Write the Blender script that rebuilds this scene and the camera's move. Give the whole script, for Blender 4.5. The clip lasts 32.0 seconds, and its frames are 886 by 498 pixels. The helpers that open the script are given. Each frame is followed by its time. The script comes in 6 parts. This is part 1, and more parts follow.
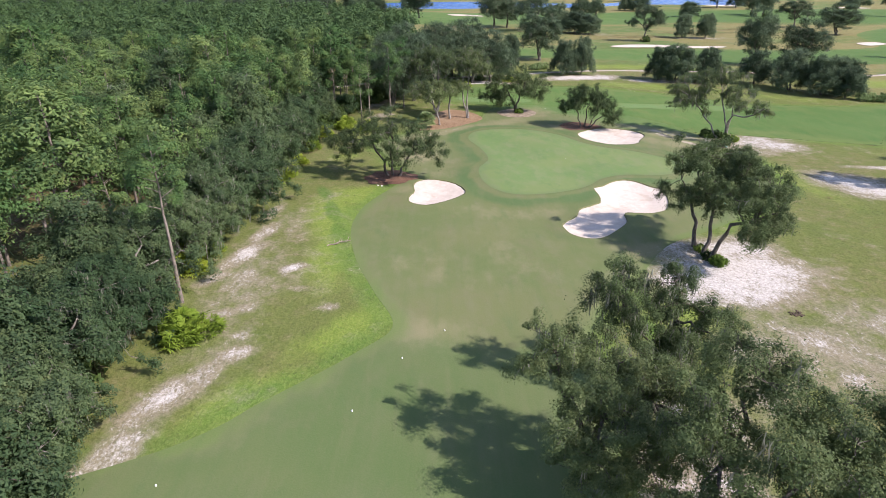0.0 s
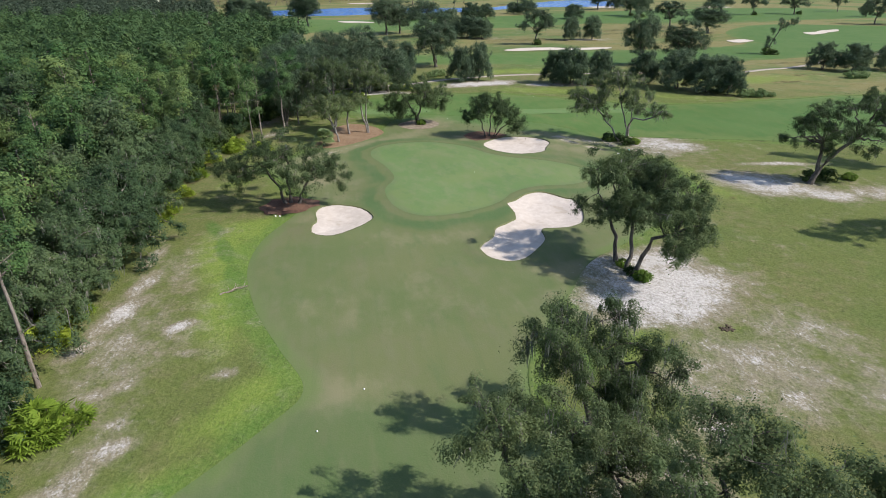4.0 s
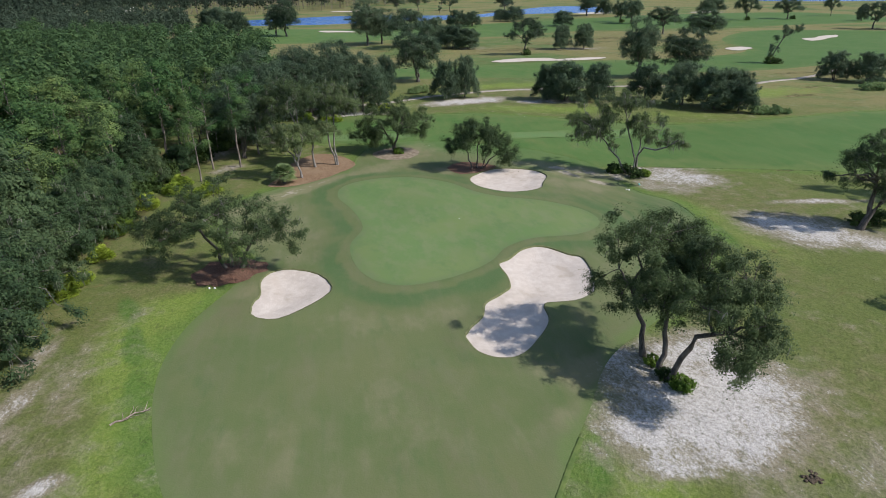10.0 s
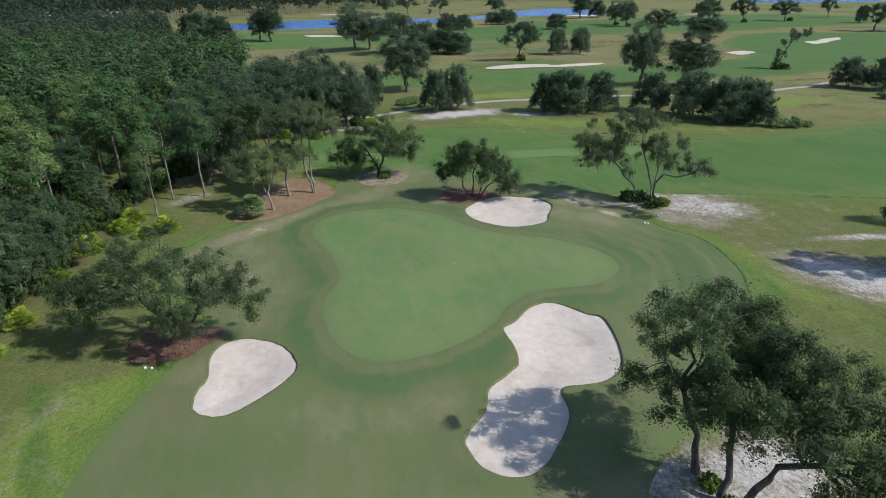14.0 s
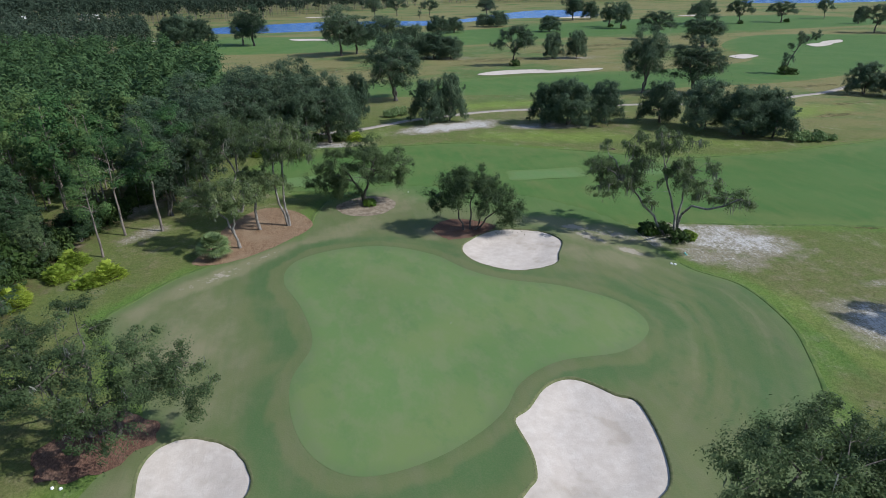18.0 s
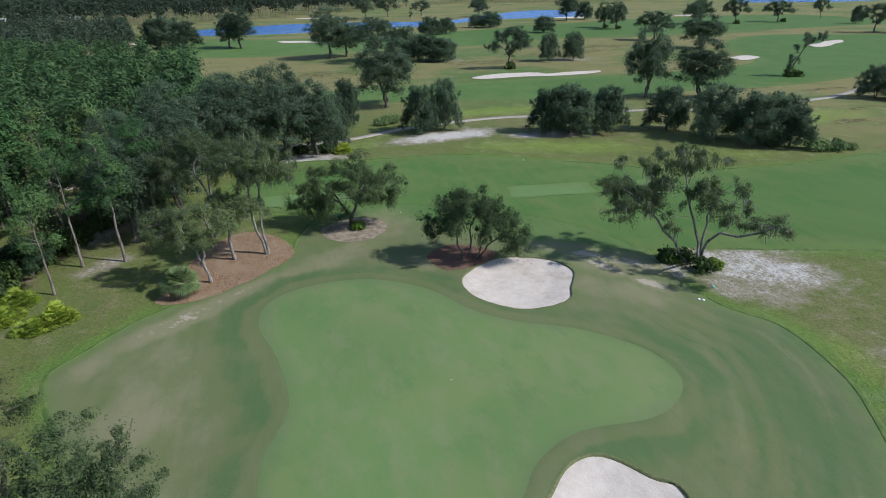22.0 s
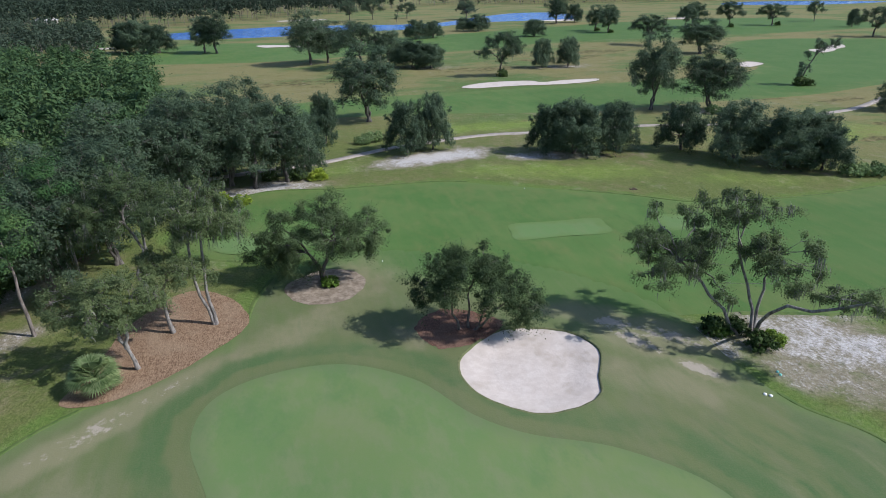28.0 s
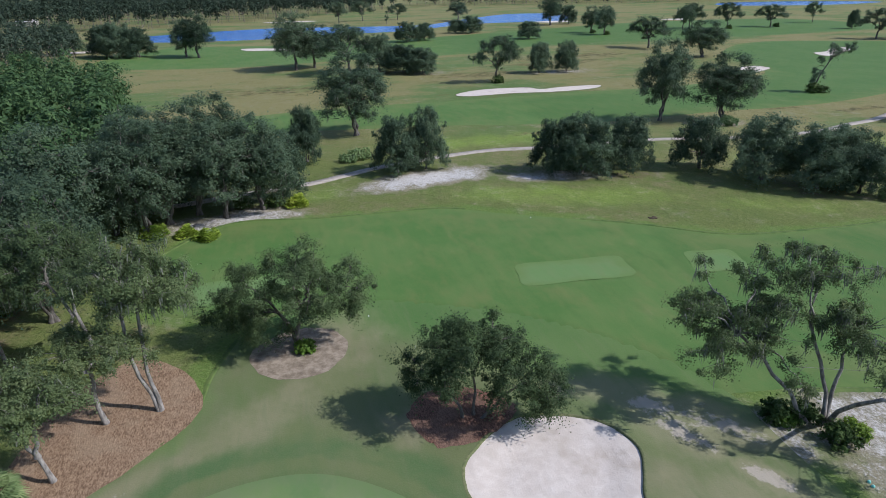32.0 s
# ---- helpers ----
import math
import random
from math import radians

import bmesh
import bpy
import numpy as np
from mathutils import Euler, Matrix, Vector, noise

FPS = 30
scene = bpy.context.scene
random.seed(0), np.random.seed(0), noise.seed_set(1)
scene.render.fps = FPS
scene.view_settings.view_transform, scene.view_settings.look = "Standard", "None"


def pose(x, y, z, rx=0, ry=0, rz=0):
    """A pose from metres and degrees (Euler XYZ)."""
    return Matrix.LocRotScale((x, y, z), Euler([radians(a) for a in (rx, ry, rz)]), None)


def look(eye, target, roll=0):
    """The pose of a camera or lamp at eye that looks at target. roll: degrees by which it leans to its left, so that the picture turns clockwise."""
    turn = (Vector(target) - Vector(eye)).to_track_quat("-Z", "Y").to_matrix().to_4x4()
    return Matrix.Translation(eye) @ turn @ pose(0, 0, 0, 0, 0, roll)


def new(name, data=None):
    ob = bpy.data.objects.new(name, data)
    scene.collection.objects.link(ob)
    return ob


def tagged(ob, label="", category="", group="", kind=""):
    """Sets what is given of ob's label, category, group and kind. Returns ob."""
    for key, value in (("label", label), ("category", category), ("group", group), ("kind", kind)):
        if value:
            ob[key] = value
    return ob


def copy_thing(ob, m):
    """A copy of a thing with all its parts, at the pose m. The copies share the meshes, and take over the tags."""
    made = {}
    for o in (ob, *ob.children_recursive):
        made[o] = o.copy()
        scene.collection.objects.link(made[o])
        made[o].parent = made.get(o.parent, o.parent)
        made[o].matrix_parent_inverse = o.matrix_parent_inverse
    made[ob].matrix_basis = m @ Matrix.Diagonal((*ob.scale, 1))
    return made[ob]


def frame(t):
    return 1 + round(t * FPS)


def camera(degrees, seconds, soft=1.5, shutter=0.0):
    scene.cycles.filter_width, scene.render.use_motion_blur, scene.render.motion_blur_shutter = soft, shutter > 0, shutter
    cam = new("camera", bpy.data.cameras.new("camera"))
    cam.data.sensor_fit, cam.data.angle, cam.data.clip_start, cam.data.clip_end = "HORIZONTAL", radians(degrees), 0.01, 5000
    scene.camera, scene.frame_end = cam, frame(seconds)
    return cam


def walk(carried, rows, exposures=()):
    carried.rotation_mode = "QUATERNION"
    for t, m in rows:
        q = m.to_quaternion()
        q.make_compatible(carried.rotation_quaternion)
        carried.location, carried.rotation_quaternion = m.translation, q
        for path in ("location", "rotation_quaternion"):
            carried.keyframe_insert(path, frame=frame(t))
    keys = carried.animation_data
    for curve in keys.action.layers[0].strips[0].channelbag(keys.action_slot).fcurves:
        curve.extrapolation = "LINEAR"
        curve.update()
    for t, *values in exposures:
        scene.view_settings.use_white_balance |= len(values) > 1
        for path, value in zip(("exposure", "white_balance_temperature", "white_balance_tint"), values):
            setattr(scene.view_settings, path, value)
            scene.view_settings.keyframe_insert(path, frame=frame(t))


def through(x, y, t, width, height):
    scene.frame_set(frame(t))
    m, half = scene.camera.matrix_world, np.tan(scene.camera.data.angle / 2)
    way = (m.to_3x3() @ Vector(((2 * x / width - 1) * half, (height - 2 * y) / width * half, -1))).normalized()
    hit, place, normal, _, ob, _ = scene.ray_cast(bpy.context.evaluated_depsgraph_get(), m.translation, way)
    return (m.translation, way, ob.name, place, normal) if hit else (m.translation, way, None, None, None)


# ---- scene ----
cam = camera(72.7, 32.0, soft=0.9)
METRES, EYE, TILT, LEAN, TURN = 92.0, 30.8, -25.15, -0.26, 0.0
ROWS = [
    (0.0, 0.0, 0.0, 0.0, 0.0, 0.0, -0.0),
    (0.5, -0.007, 0.0079, 0.0051, -7.1, -0.18, 3.27),
    (1.0, -0.0084, 0.0157, 0.009, -7.82, -0.2, 3.68),
    (1.5, -0.0083, 0.0242, 0.0133, -8.01, -0.16, 3.87),
    (2.0, -0.0079, 0.0328, 0.0177, -8.18, -0.11, 4.06),
    (2.5, -0.0069, 0.0415, 0.0222, -8.36, -0.07, 4.24),
    (3.0, -0.0049, 0.0502, 0.0266, -8.46, -0.03, 4.38),
    (3.5, -0.0023, 0.0594, 0.0311, -8.55, 0.01, 4.49),
    (5.5, 0.0077, 0.1018, 0.0519, -8.92, 0.17, 4.74),
    (6.0, 0.011, 0.1151, 0.0587, -9.0, 0.19, 4.83),
    (6.5, 0.0152, 0.1297, 0.0657, -9.05, 0.25, 4.9),
    (7.0, 0.0197, 0.1451, 0.0734, -9.09, 0.28, 4.95),
    (7.5, 0.0245, 0.1609, 0.0814, -9.14, 0.3, 5.01),
    (8.0, 0.0303, 0.1778, 0.0894, -9.19, 0.36, 5.08),
    (8.5, 0.0363, 0.1948, 0.0978, -9.27, 0.39, 5.17),
    (9.0, 0.042, 0.2118, 0.1059, -9.33, 0.42, 5.28),
    (9.5, 0.0471, 0.2287, 0.1134, -9.41, 0.46, 5.37),
    (10.0, 0.0516, 0.245, 0.121, -9.54, 0.48, 5.46),
    (10.5, 0.0567, 0.2611, 0.1287, -9.63, 0.49, 5.53),
    (11.0, 0.0623, 0.2774, 0.1358, -9.72, 0.53, 5.58),
    (11.5, 0.0662, 0.2939, 0.1432, -9.78, 0.57, 5.63),
    (12.0, 0.0689, 0.3105, 0.1514, -9.9, 0.59, 5.71),
    (12.5, 0.0715, 0.3273, 0.1597, -9.99, 0.6, 5.78),
    (13.0, 0.0743, 0.3445, 0.1683, -10.09, 0.59, 5.85),
    (13.5, 0.0776, 0.3619, 0.1771, -10.18, 0.57, 5.94),
    (14.0, 0.0816, 0.3795, 0.1859, -10.26, 0.57, 5.98),
    (14.5, 0.0855, 0.3972, 0.1946, -10.35, 0.56, 6.05),
    (16.5, 0.0993, 0.4625, 0.2256, -10.81, 0.57, 6.26),
    (17.0, 0.1026, 0.4782, 0.233, -10.9, 0.59, 6.35),
    (17.5, 0.1057, 0.4933, 0.2402, -10.98, 0.59, 6.42),
    (18.0, 0.1087, 0.5079, 0.247, -11.06, 0.59, 6.49),
    (18.5, 0.1117, 0.5214, 0.253, -11.14, 0.58, 6.57),
    (19.0, 0.1148, 0.534, 0.2586, -11.21, 0.57, 6.63),
    (19.5, 0.1174, 0.5461, 0.2637, -11.29, 0.57, 6.68),
    (20.0, 0.1199, 0.5575, 0.269, -11.37, 0.55, 6.73),
    (20.5, 0.1219, 0.5683, 0.2741, -11.47, 0.54, 6.8),
    (21.0, 0.1236, 0.579, 0.279, -11.55, 0.54, 6.83),
    (21.5, 0.1248, 0.5892, 0.2841, -11.64, 0.53, 6.9),
    (22.0, 0.1265, 0.5998, 0.2892, -11.72, 0.53, 6.95),
    (22.5, 0.1287, 0.6111, 0.2946, -11.8, 0.5, 6.98),
    (23.0, 0.1314, 0.6228, 0.3003, -11.89, 0.5, 7.02),
    (23.5, 0.1338, 0.6343, 0.3061, -11.98, 0.47, 7.07),
    (24.0, 0.1365, 0.6461, 0.3119, -12.07, 0.45, 7.12),
    (24.5, 0.1398, 0.6582, 0.3177, -12.16, 0.44, 7.17),
    (25.0, 0.1435, 0.671, 0.3239, -12.26, 0.45, 7.2),
    (25.5, 0.1475, 0.684, 0.33, -12.37, 0.47, 7.23),
    (27.5, 0.1609, 0.7409, 0.3565, -12.8, 0.5, 7.33),
    (28.0, 0.1645, 0.7557, 0.364, -12.9, 0.51, 7.36),
    (28.5, 0.1678, 0.7708, 0.3717, -13.0, 0.49, 7.4),
    (29.0, 0.1718, 0.7861, 0.379, -13.09, 0.5, 7.45),
    (29.5, 0.1756, 0.8014, 0.3863, -13.19, 0.5, 7.5),
    (30.0, 0.1795, 0.8165, 0.3938, -13.28, 0.49, 7.55),
    (30.5, 0.1834, 0.8307, 0.4009, -13.38, 0.48, 7.58),
    (31.0, 0.1872, 0.8461, 0.4089, -13.46, 0.46, 7.63),
    (31.5, 0.1909, 0.8619, 0.4168, -13.58, 0.45, 7.68),
    (32.0, 0.1949, 0.8774, 0.4247, -13.64, 0.43, 7.72),
]
walk(cam, [(t, pose(0, 0, EYE, TILT, LEAN, TURN) @ pose(METRES * x, METRES * y, METRES * z, 90 + pitch, roll, yaw)) for t, x, y, z, yaw, pitch, roll in ROWS],
     [(0.0, 0.86, 6750, 22), (0.6, 0.73, 6700, 16), (3.5, 0.50, 6650, 12), (6.0, 0.33, 6570, 12), (9.0, 0.23, 6520, 12), (13.0, 0.14, 6330, 11), (20.0, 0.10, 6020, 9), (25.0, 0.22, 6060, 12), (29.0, 0.23, 5980, 14), (32.0, 0.20, 5930, 14)])

# ---------------------------------------------------------------- light
SUN_DIR = Vector((0.96, -0.48, 1.0)).normalized()      # towards the sun
world = bpy.data.worlds.new("sky")
scene.world = world
world.use_nodes = True
wn = world.node_tree
sky = wn.nodes.new("ShaderNodeTexSky")
sky.sky_type = "NISHITA"
sky.sun_disc = False
sky.sun_elevation = math.asin(SUN_DIR.z)
sky.sun_rotation = math.atan2(SUN_DIR.x, SUN_DIR.y)
sky.air_density, sky.dust_density, sky.ozone_density = 1.0, 0.6, 1.0
wn.links.new(sky.outputs[0], wn.nodes["Background"].inputs[0])
wn.nodes["Background"].inputs[1].default_value = 0.136
sun = new("sun", bpy.data.lights.new("sun", "SUN"))
sun.data.energy, sun.data.angle, sun.data.color = 4.3, radians(0.6), (1.0, 0.96, 0.90)
sun.matrix_world = look((0, 0, 60), Vector((0, 0, 60)) - SUN_DIR)


# ---------------------------------------------------------------- materials
class Mat:
    """A small builder for node materials."""

    def __init__(self, name, rough=0.8, spec=0.3):
        self.m = bpy.data.materials.new(name)
        self.m.use_nodes = True
        self.t = self.m.node_tree
        self.b = self.t.nodes["Principled BSDF"]
        self.b.inputs["Roughness"].default_value = rough
        self.b.inputs["Specular IOR Level"].default_value = spec
        self.raw = self.t.nodes.new("ShaderNodeNewGeometry").outputs["Position"]
        turn = self.node("ShaderNodeMapping")
        turn.inputs["Rotation"].default_value = (0.55, 0.38, 0.62)
        turn.inputs["Location"].default_value = (13.7, 5.3, 31.9)
        self.put(self.raw, turn.inputs["Vector"])
        self.co = turn.outputs[0]

    def node(self, kind, **values):
        n = self.t.nodes.new(kind)
        for k, v in values.items():
            n.inputs[k].default_value = v
        return n

    def put(self, a, b):
        self.t.links.new(a, b)

    def noise(self, scale, detail=4.0, rough=0.55, stretch=None, distort=0.0):
        n = self.node("ShaderNodeTexNoise", Scale=scale, Detail=detail, Roughness=rough, Distortion=distort)
        co = self.co
        if stretch:
            v = self.node("ShaderNodeMapping")
            v.inputs["Scale"].default_value = stretch[:3]
            v.inputs["Location"].default_value = (7.31, 3.77, 11.43)
            v.inputs["Rotation"].default_value = (0, 0, stretch[3] if len(stretch) > 3 else 0)
            self.put(self.raw, v.inputs["Vector"])
            co = v.outputs[0]
        self.put(co, n.inputs["Vector"])
        return n.outputs["Fac"]

    def attr(self, name):
        a = self.node("ShaderNodeAttribute")
        a.attribute_name = name
        return a.outputs["Fac"]

    def ramp(self, value, lo, hi):
        n = self.node("ShaderNodeMapRange", **{"From Min": lo, "From Max": hi})
        n.interpolation_type = "SMOOTHSTEP"
        self.put(value, n.inputs["Value"])
        return n.outputs[0]

    def math(self, op, a, b=0.0):
        n = self.node("ShaderNodeMath")
        n.operation = op
        for i, v in enumerate((a, b)):
            if isinstance(v, (int, float)):
                n.inputs[i].default_value = v
            else:
                self.put(v, n.inputs[i])
        return n.outputs[0]

    def mix(self, fac, a, b):
        n = self.t.nodes.new("ShaderNodeMix")
        n.data_type = "RGBA"
        for s, v in ((n.inputs[0], fac), (n.inputs[6], a), (n.inputs[7], b)):
            if isinstance(v, (int, float)):
                s.default_value = v
            elif isinstance(v, tuple):
                s.default_value = (*v, 1)
            else:
                self.put(v, s)
        return n.outputs[2]

    def color(self, c):
        if isinstance(c, tuple):
            self.b.inputs["Base Color"].default_value = (*c, 1)
        else:
            self.put(c, self.b.inputs["Base Color"])

    def bump(self, height, strength=0.3, distance=0.1):
        n = self.node("ShaderNodeBump", Strength=strength, Distance=distance)
        self.put(height, n.inputs["Height"])
        self.put(n.outputs[0], self.b.inputs["Normal"])
        return self


def make_rough():
    m = Mat("rough_grass", 0.9, 0.1)
    big, mid, fine, speck = m.noise(0.06, 3), m.noise(0.5, 5, 0.65), m.noise(3.2, 5, 0.75), m.noise(3.0, 7, 0.8, (1, 0.55, 1, 0.9))
    warp = m.math("SUBTRACT", m.noise(0.22, 5, 0.65, (1, 0.6, 1, 0.5)), 0.5)
    tuft = m.ramp(fine, 0.32, 0.68)
    dry = m.mix(tuft, (0.122, 0.119, 0.050), (0.184, 0.170, 0.082))
    green = m.mix(tuft, (0.088, 0.116, 0.031), (0.136, 0.157, 0.050))
    c = m.mix(m.ramp(m.math("ADD", m.math("MULTIPLY", mid, 0.6), m.math("MULTIPLY", big, 0.6)), 0.53, 0.80), green, dry)
    c = m.mix(m.math("MULTIPLY", m.ramp(m.noise(0.17, 5, 0.68, (1, 0.8, 1, 0.3)), 0.50, 0.64), 0.55), c, m.mix(tuft, (0.070, 0.106, 0.026), (0.112, 0.146, 0.042)))
    far = m.mix(m.ramp(m.noise(0.018, 6, 0.68, (1, 1.6, 1)), 0.37, 0.55), (0.084, 0.142, 0.044), (0.196, 0.174, 0.076))
    far = m.mix(m.math("MULTIPLY", m.ramp(m.noise(0.12, 5, 0.7, (1, 1.8, 1)), 0.52, 0.70), 0.6), far, (0.120, 0.105, 0.040))
    c = m.mix(m.math("MULTIPLY", m.attr("far"), 0.85), c, far)
    lush = m.mix(tuft, (0.128, 0.200, 0.032), (0.192, 0.252, 0.056))
    c = m.mix(m.math("MULTIPLY", m.ramp(m.math("ADD", m.attr("lush"), m.math("ADD", m.math("MULTIPLY", warp, 1.5), m.math("MULTIPLY", m.math("SUBTRACT", mid, 0.5), 0.6))), 0.14, 0.95), 0.82), c, lush)
    deep = m.ramp(m.math("ADD", m.attr("deep"), m.math("ADD", warp, m.math("MULTIPLY", m.math("SUBTRACT", mid, 0.5), 0.5))), 0.22, 0.75)
    c = m.mix(m.math("MULTIPLY", deep, 0.8), c, m.mix(tuft, (0.060, 0.128, 0.024), (0.092, 0.158, 0.036)))
    verge = m.math("MULTIPLY", m.ramp(m.math("ADD", m.attr("verge"), m.math("MULTIPLY", warp, 2.4)), 0.25, 0.95), 0.66)
    c = m.mix(verge, c, m.mix(tuft, (0.078, 0.148, 0.028), (0.122, 0.192, 0.044)))
    native = m.mix(m.ramp(m.noise(0.5, 5, 0.7), 0.38, 0.62), (0.060, 0.058, 0.024), (0.175, 0.145, 0.062))
    c = m.mix(m.math("MULTIPLY", m.ramp(m.math("ADD", m.attr("scrub"), m.math("MULTIPLY", m.math("SUBTRACT", m.noise(0.16, 5, 0.7, (1, 1.7, 1)), 0.5), 2.4)), 0.30, 0.62), 0.85), c, native)
    leaf = m.mix(m.ramp(speck, 0.35, 0.7), (0.050, 0.035, 0.020), (0.150, 0.105, 0.060))
    c = m.mix(m.ramp(m.math("ADD", m.attr("litter"), m.math("ADD", m.math("MULTIPLY", warp, 1.2), m.math("MULTIPLY", m.math("SUBTRACT", mid, 0.5), 0.8))), 0.3, 0.85), c, leaf)
    soil = m.mix(m.ramp(fine, 0.3, 0.7), (0.180, 0.155, 0.108), (0.292, 0.256, 0.194))
    mask = m.math("ADD", m.attr("sand"), m.math("MULTIPLY", warp, 0.95))
    c = m.mix(m.math("MULTIPLY", m.ramp(m.math("ADD", mask, m.math("MULTIPLY", m.math("SUBTRACT", mid, 0.5), 0.8)), 0.03, 0.50), 0.85), c, soil)
    sand = m.mix(m.ramp(fine, 0.25, 0.7), (0.31, 0.29, 0.265), (0.57, 0.545, 0.52))
    dots = m.noise(5.5, 4, 0.7)
    lumps = m.math("MULTIPLY", m.math("SUBTRACT", m.noise(0.33, 4, 0.6), 0.5), 1.1)
    mask = m.math("ADD", mask, m.math("MULTIPLY", lumps, m.ramp(m.attr("sand"), 0.05, 0.4)))
    fleck = m.math("ADD", m.math("ADD", m.math("MULTIPLY", m.math("SUBTRACT", speck, 0.5), 1.9), m.math("MULTIPLY", m.math("SUBTRACT", dots, 0.5), 1.1)), m.math("MULTIPLY", m.math("SUBTRACT", mid, 0.5), 0.9))
    sand = m.mix(m.math("MULTIPLY", m.ramp(m.noise(2.6, 6, 0.82, (1, 0.6, 1, 0.7)), 0.53, 0.66), 0.6), sand, (0.20, 0.175, 0.135))
    c = m.mix(m.ramp(m.math("ADD", mask, fleck), 0.38, 0.95), c, sand)
    pale = m.math("MULTIPLY", m.ramp(m.noise(2.4, 6, 0.82), 0.56, 0.70), m.math("SUBTRACT", 0.26, m.math("MULTIPLY", m.attr("far"), 0.16)))
    c = m.mix(pale, c, (0.300, 0.285, 0.190))
    dim = m.math("MULTIPLY", m.ramp(m.noise(1.7, 6, 0.8, (1, 0.7, 1, 0.4)), 0.46, 0.34), 0.55)
    c = m.mix(dim, c, (0.068, 0.082, 0.030))
    m.color(c)
    return m.bump(m.math("ADD", fine, m.math("MULTIPLY", mid, 2.0)), 0.7, 0.2).m


def make_fairway(name, a, b, worn, dark, blend=2.2):
    """Short turf: broad tone shifts, faint mowing streaks along its edge, a darker collar round a green."""
    m = Mat(name, 0.85, 0.15)
    big, mid, fine = m.noise(0.09, 4, 0.6), m.noise(0.45, 5, 0.6, (1, 0.45, 1, 0.3)), m.noise(7.0, 3, 0.6)
    soft = m.math("SUBTRACT", m.noise(0.16, 4, 0.6), 0.5)
    c = m.mix(m.ramp(big, 0.32, 0.66), a, b)
    c = m.mix(m.math("MULTIPLY", m.ramp(mid, 0.44, 0.72), 0.45), c, worn)
    c = m.mix(m.math("MULTIPLY", m.ramp(m.noise(0.23, 5, 0.7, (1, 0.6, 1, 0.2)), 0.52, 0.72), 0.40), c, (worn[0] * 1.06, worn[1] * 0.94, worn[2]))
    c = m.mix(m.math("MULTIPLY", m.ramp(m.noise(0.30, 5, 0.7, (1, 0.5, 1, 0.9)), 0.55, 0.72), 0.35), c, dark)
    lively = m.math("MULTIPLY", m.ramp(m.math("ADD", m.attr("north"), m.math("MULTIPLY", soft, 0.9)), 0.1, 0.9), 0.9)
    c = m.mix(lively, c, m.mix(m.ramp(big, 0.32, 0.66), (0.060, 0.132, 0.031), (0.086, 0.150, 0.041)))
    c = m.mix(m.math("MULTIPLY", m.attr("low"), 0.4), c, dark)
    edge = m.attr("edge")
    tan = m.mix(fine, (0.185, 0.172, 0.095), (0.250, 0.225, 0.138))
    c = m.mix(m.math("MULTIPLY", m.ramp(m.math("ADD", m.attr("worn"), m.math("ADD", m.math("MULTIPLY", soft, 1.1), m.math("MULTIPLY", m.math("SUBTRACT", mid, 0.5), 0.8))), 0.15, 0.8), 0.7), c, tan)
    c = m.mix(m.math("MULTIPLY", m.ramp(m.math("ADD", m.attr("worn"), m.math("ADD", soft, m.math("MULTIPLY", m.math("SUBTRACT", m.noise(1.1, 6, 0.75), 0.5), 2.2))), 0.95, 1.35), 0.8), c, m.mix(fine, (0.300, 0.255, 0.205), (0.470, 0.410, 0.345)))
    lane = m.t.nodes.new("ShaderNodeCombineXYZ")
    m.put(m.math("MULTIPLY", edge, 0.55), lane.inputs[0])
    m.put(m.math("MULTIPLY", soft, 2.6), lane.inputs[1])
    streak = m.node("ShaderNodeTexNoise", Scale=1.0, Detail=3.0)
    m.put(lane.outputs[0], streak.inputs["Vector"])
    c = m.mix(m.math("MULTIPLY", m.ramp(streak.outputs["Fac"], 0.44, 0.66), m.math("MULTIPLY", m.attr("arc"), m.ramp(m.noise(0.2, 4, 0.6), 0.2, 0.7))), c, dark)
    c = m.mix(m.math("MULTIPLY", m.ramp(streak.outputs["Fac"], 0.46, 0.34), m.math("MULTIPLY", m.attr("arc"), 0.26)), c, tan)
    c = m.mix(m.math("MULTIPLY", m.ramp(m.math("ADD", edge, m.math("MULTIPLY", soft, 4.0 * blend)), -blend, 0.3 * blend), 0.6), c, worn)
    c = m.mix(m.math("MULTIPLY", m.ramp(m.math("ADD", edge, m.math("ADD", m.math("MULTIPLY", soft, 5.0), m.math("MULTIPLY", m.math("SUBTRACT", mid, 0.5), 2.5))), -1.6, 0.4), 0.62), c, m.mix(fine, (0.074, 0.142, 0.030), (0.112, 0.176, 0.046)))
    ring = m.math("ADD", m.attr("ring"), m.math("ADD", m.math("MULTIPLY", soft, 3.2), m.math("MULTIPLY", m.math("SUBTRACT", mid, 0.5), 1.4)))
    band = m.math("MULTIPLY", m.ramp(ring, 5.0, 3.0), m.ramp(ring, 1.2, 2.0))
    c = m.mix(m.math("MULTIPLY", band, m.math("MULTIPLY", m.ramp(m.noise(0.13, 4, 0.6), 0.28, 0.58), 0.8)), c, dark)
    c = m.mix(m.math("MULTIPLY", m.math("MULTIPLY", m.ramp(ring, 1.9, 1.2), m.ramp(ring, 0.2, 0.6)), 0.32), c, b)
    c = m.mix(m.math("MULTIPLY", m.math("MULTIPLY", m.ramp(m.attr("ring"), 0.7, 0.3), m.ramp(m.attr("ring"), -0.4, 0.0)), 0.12), c, dark)
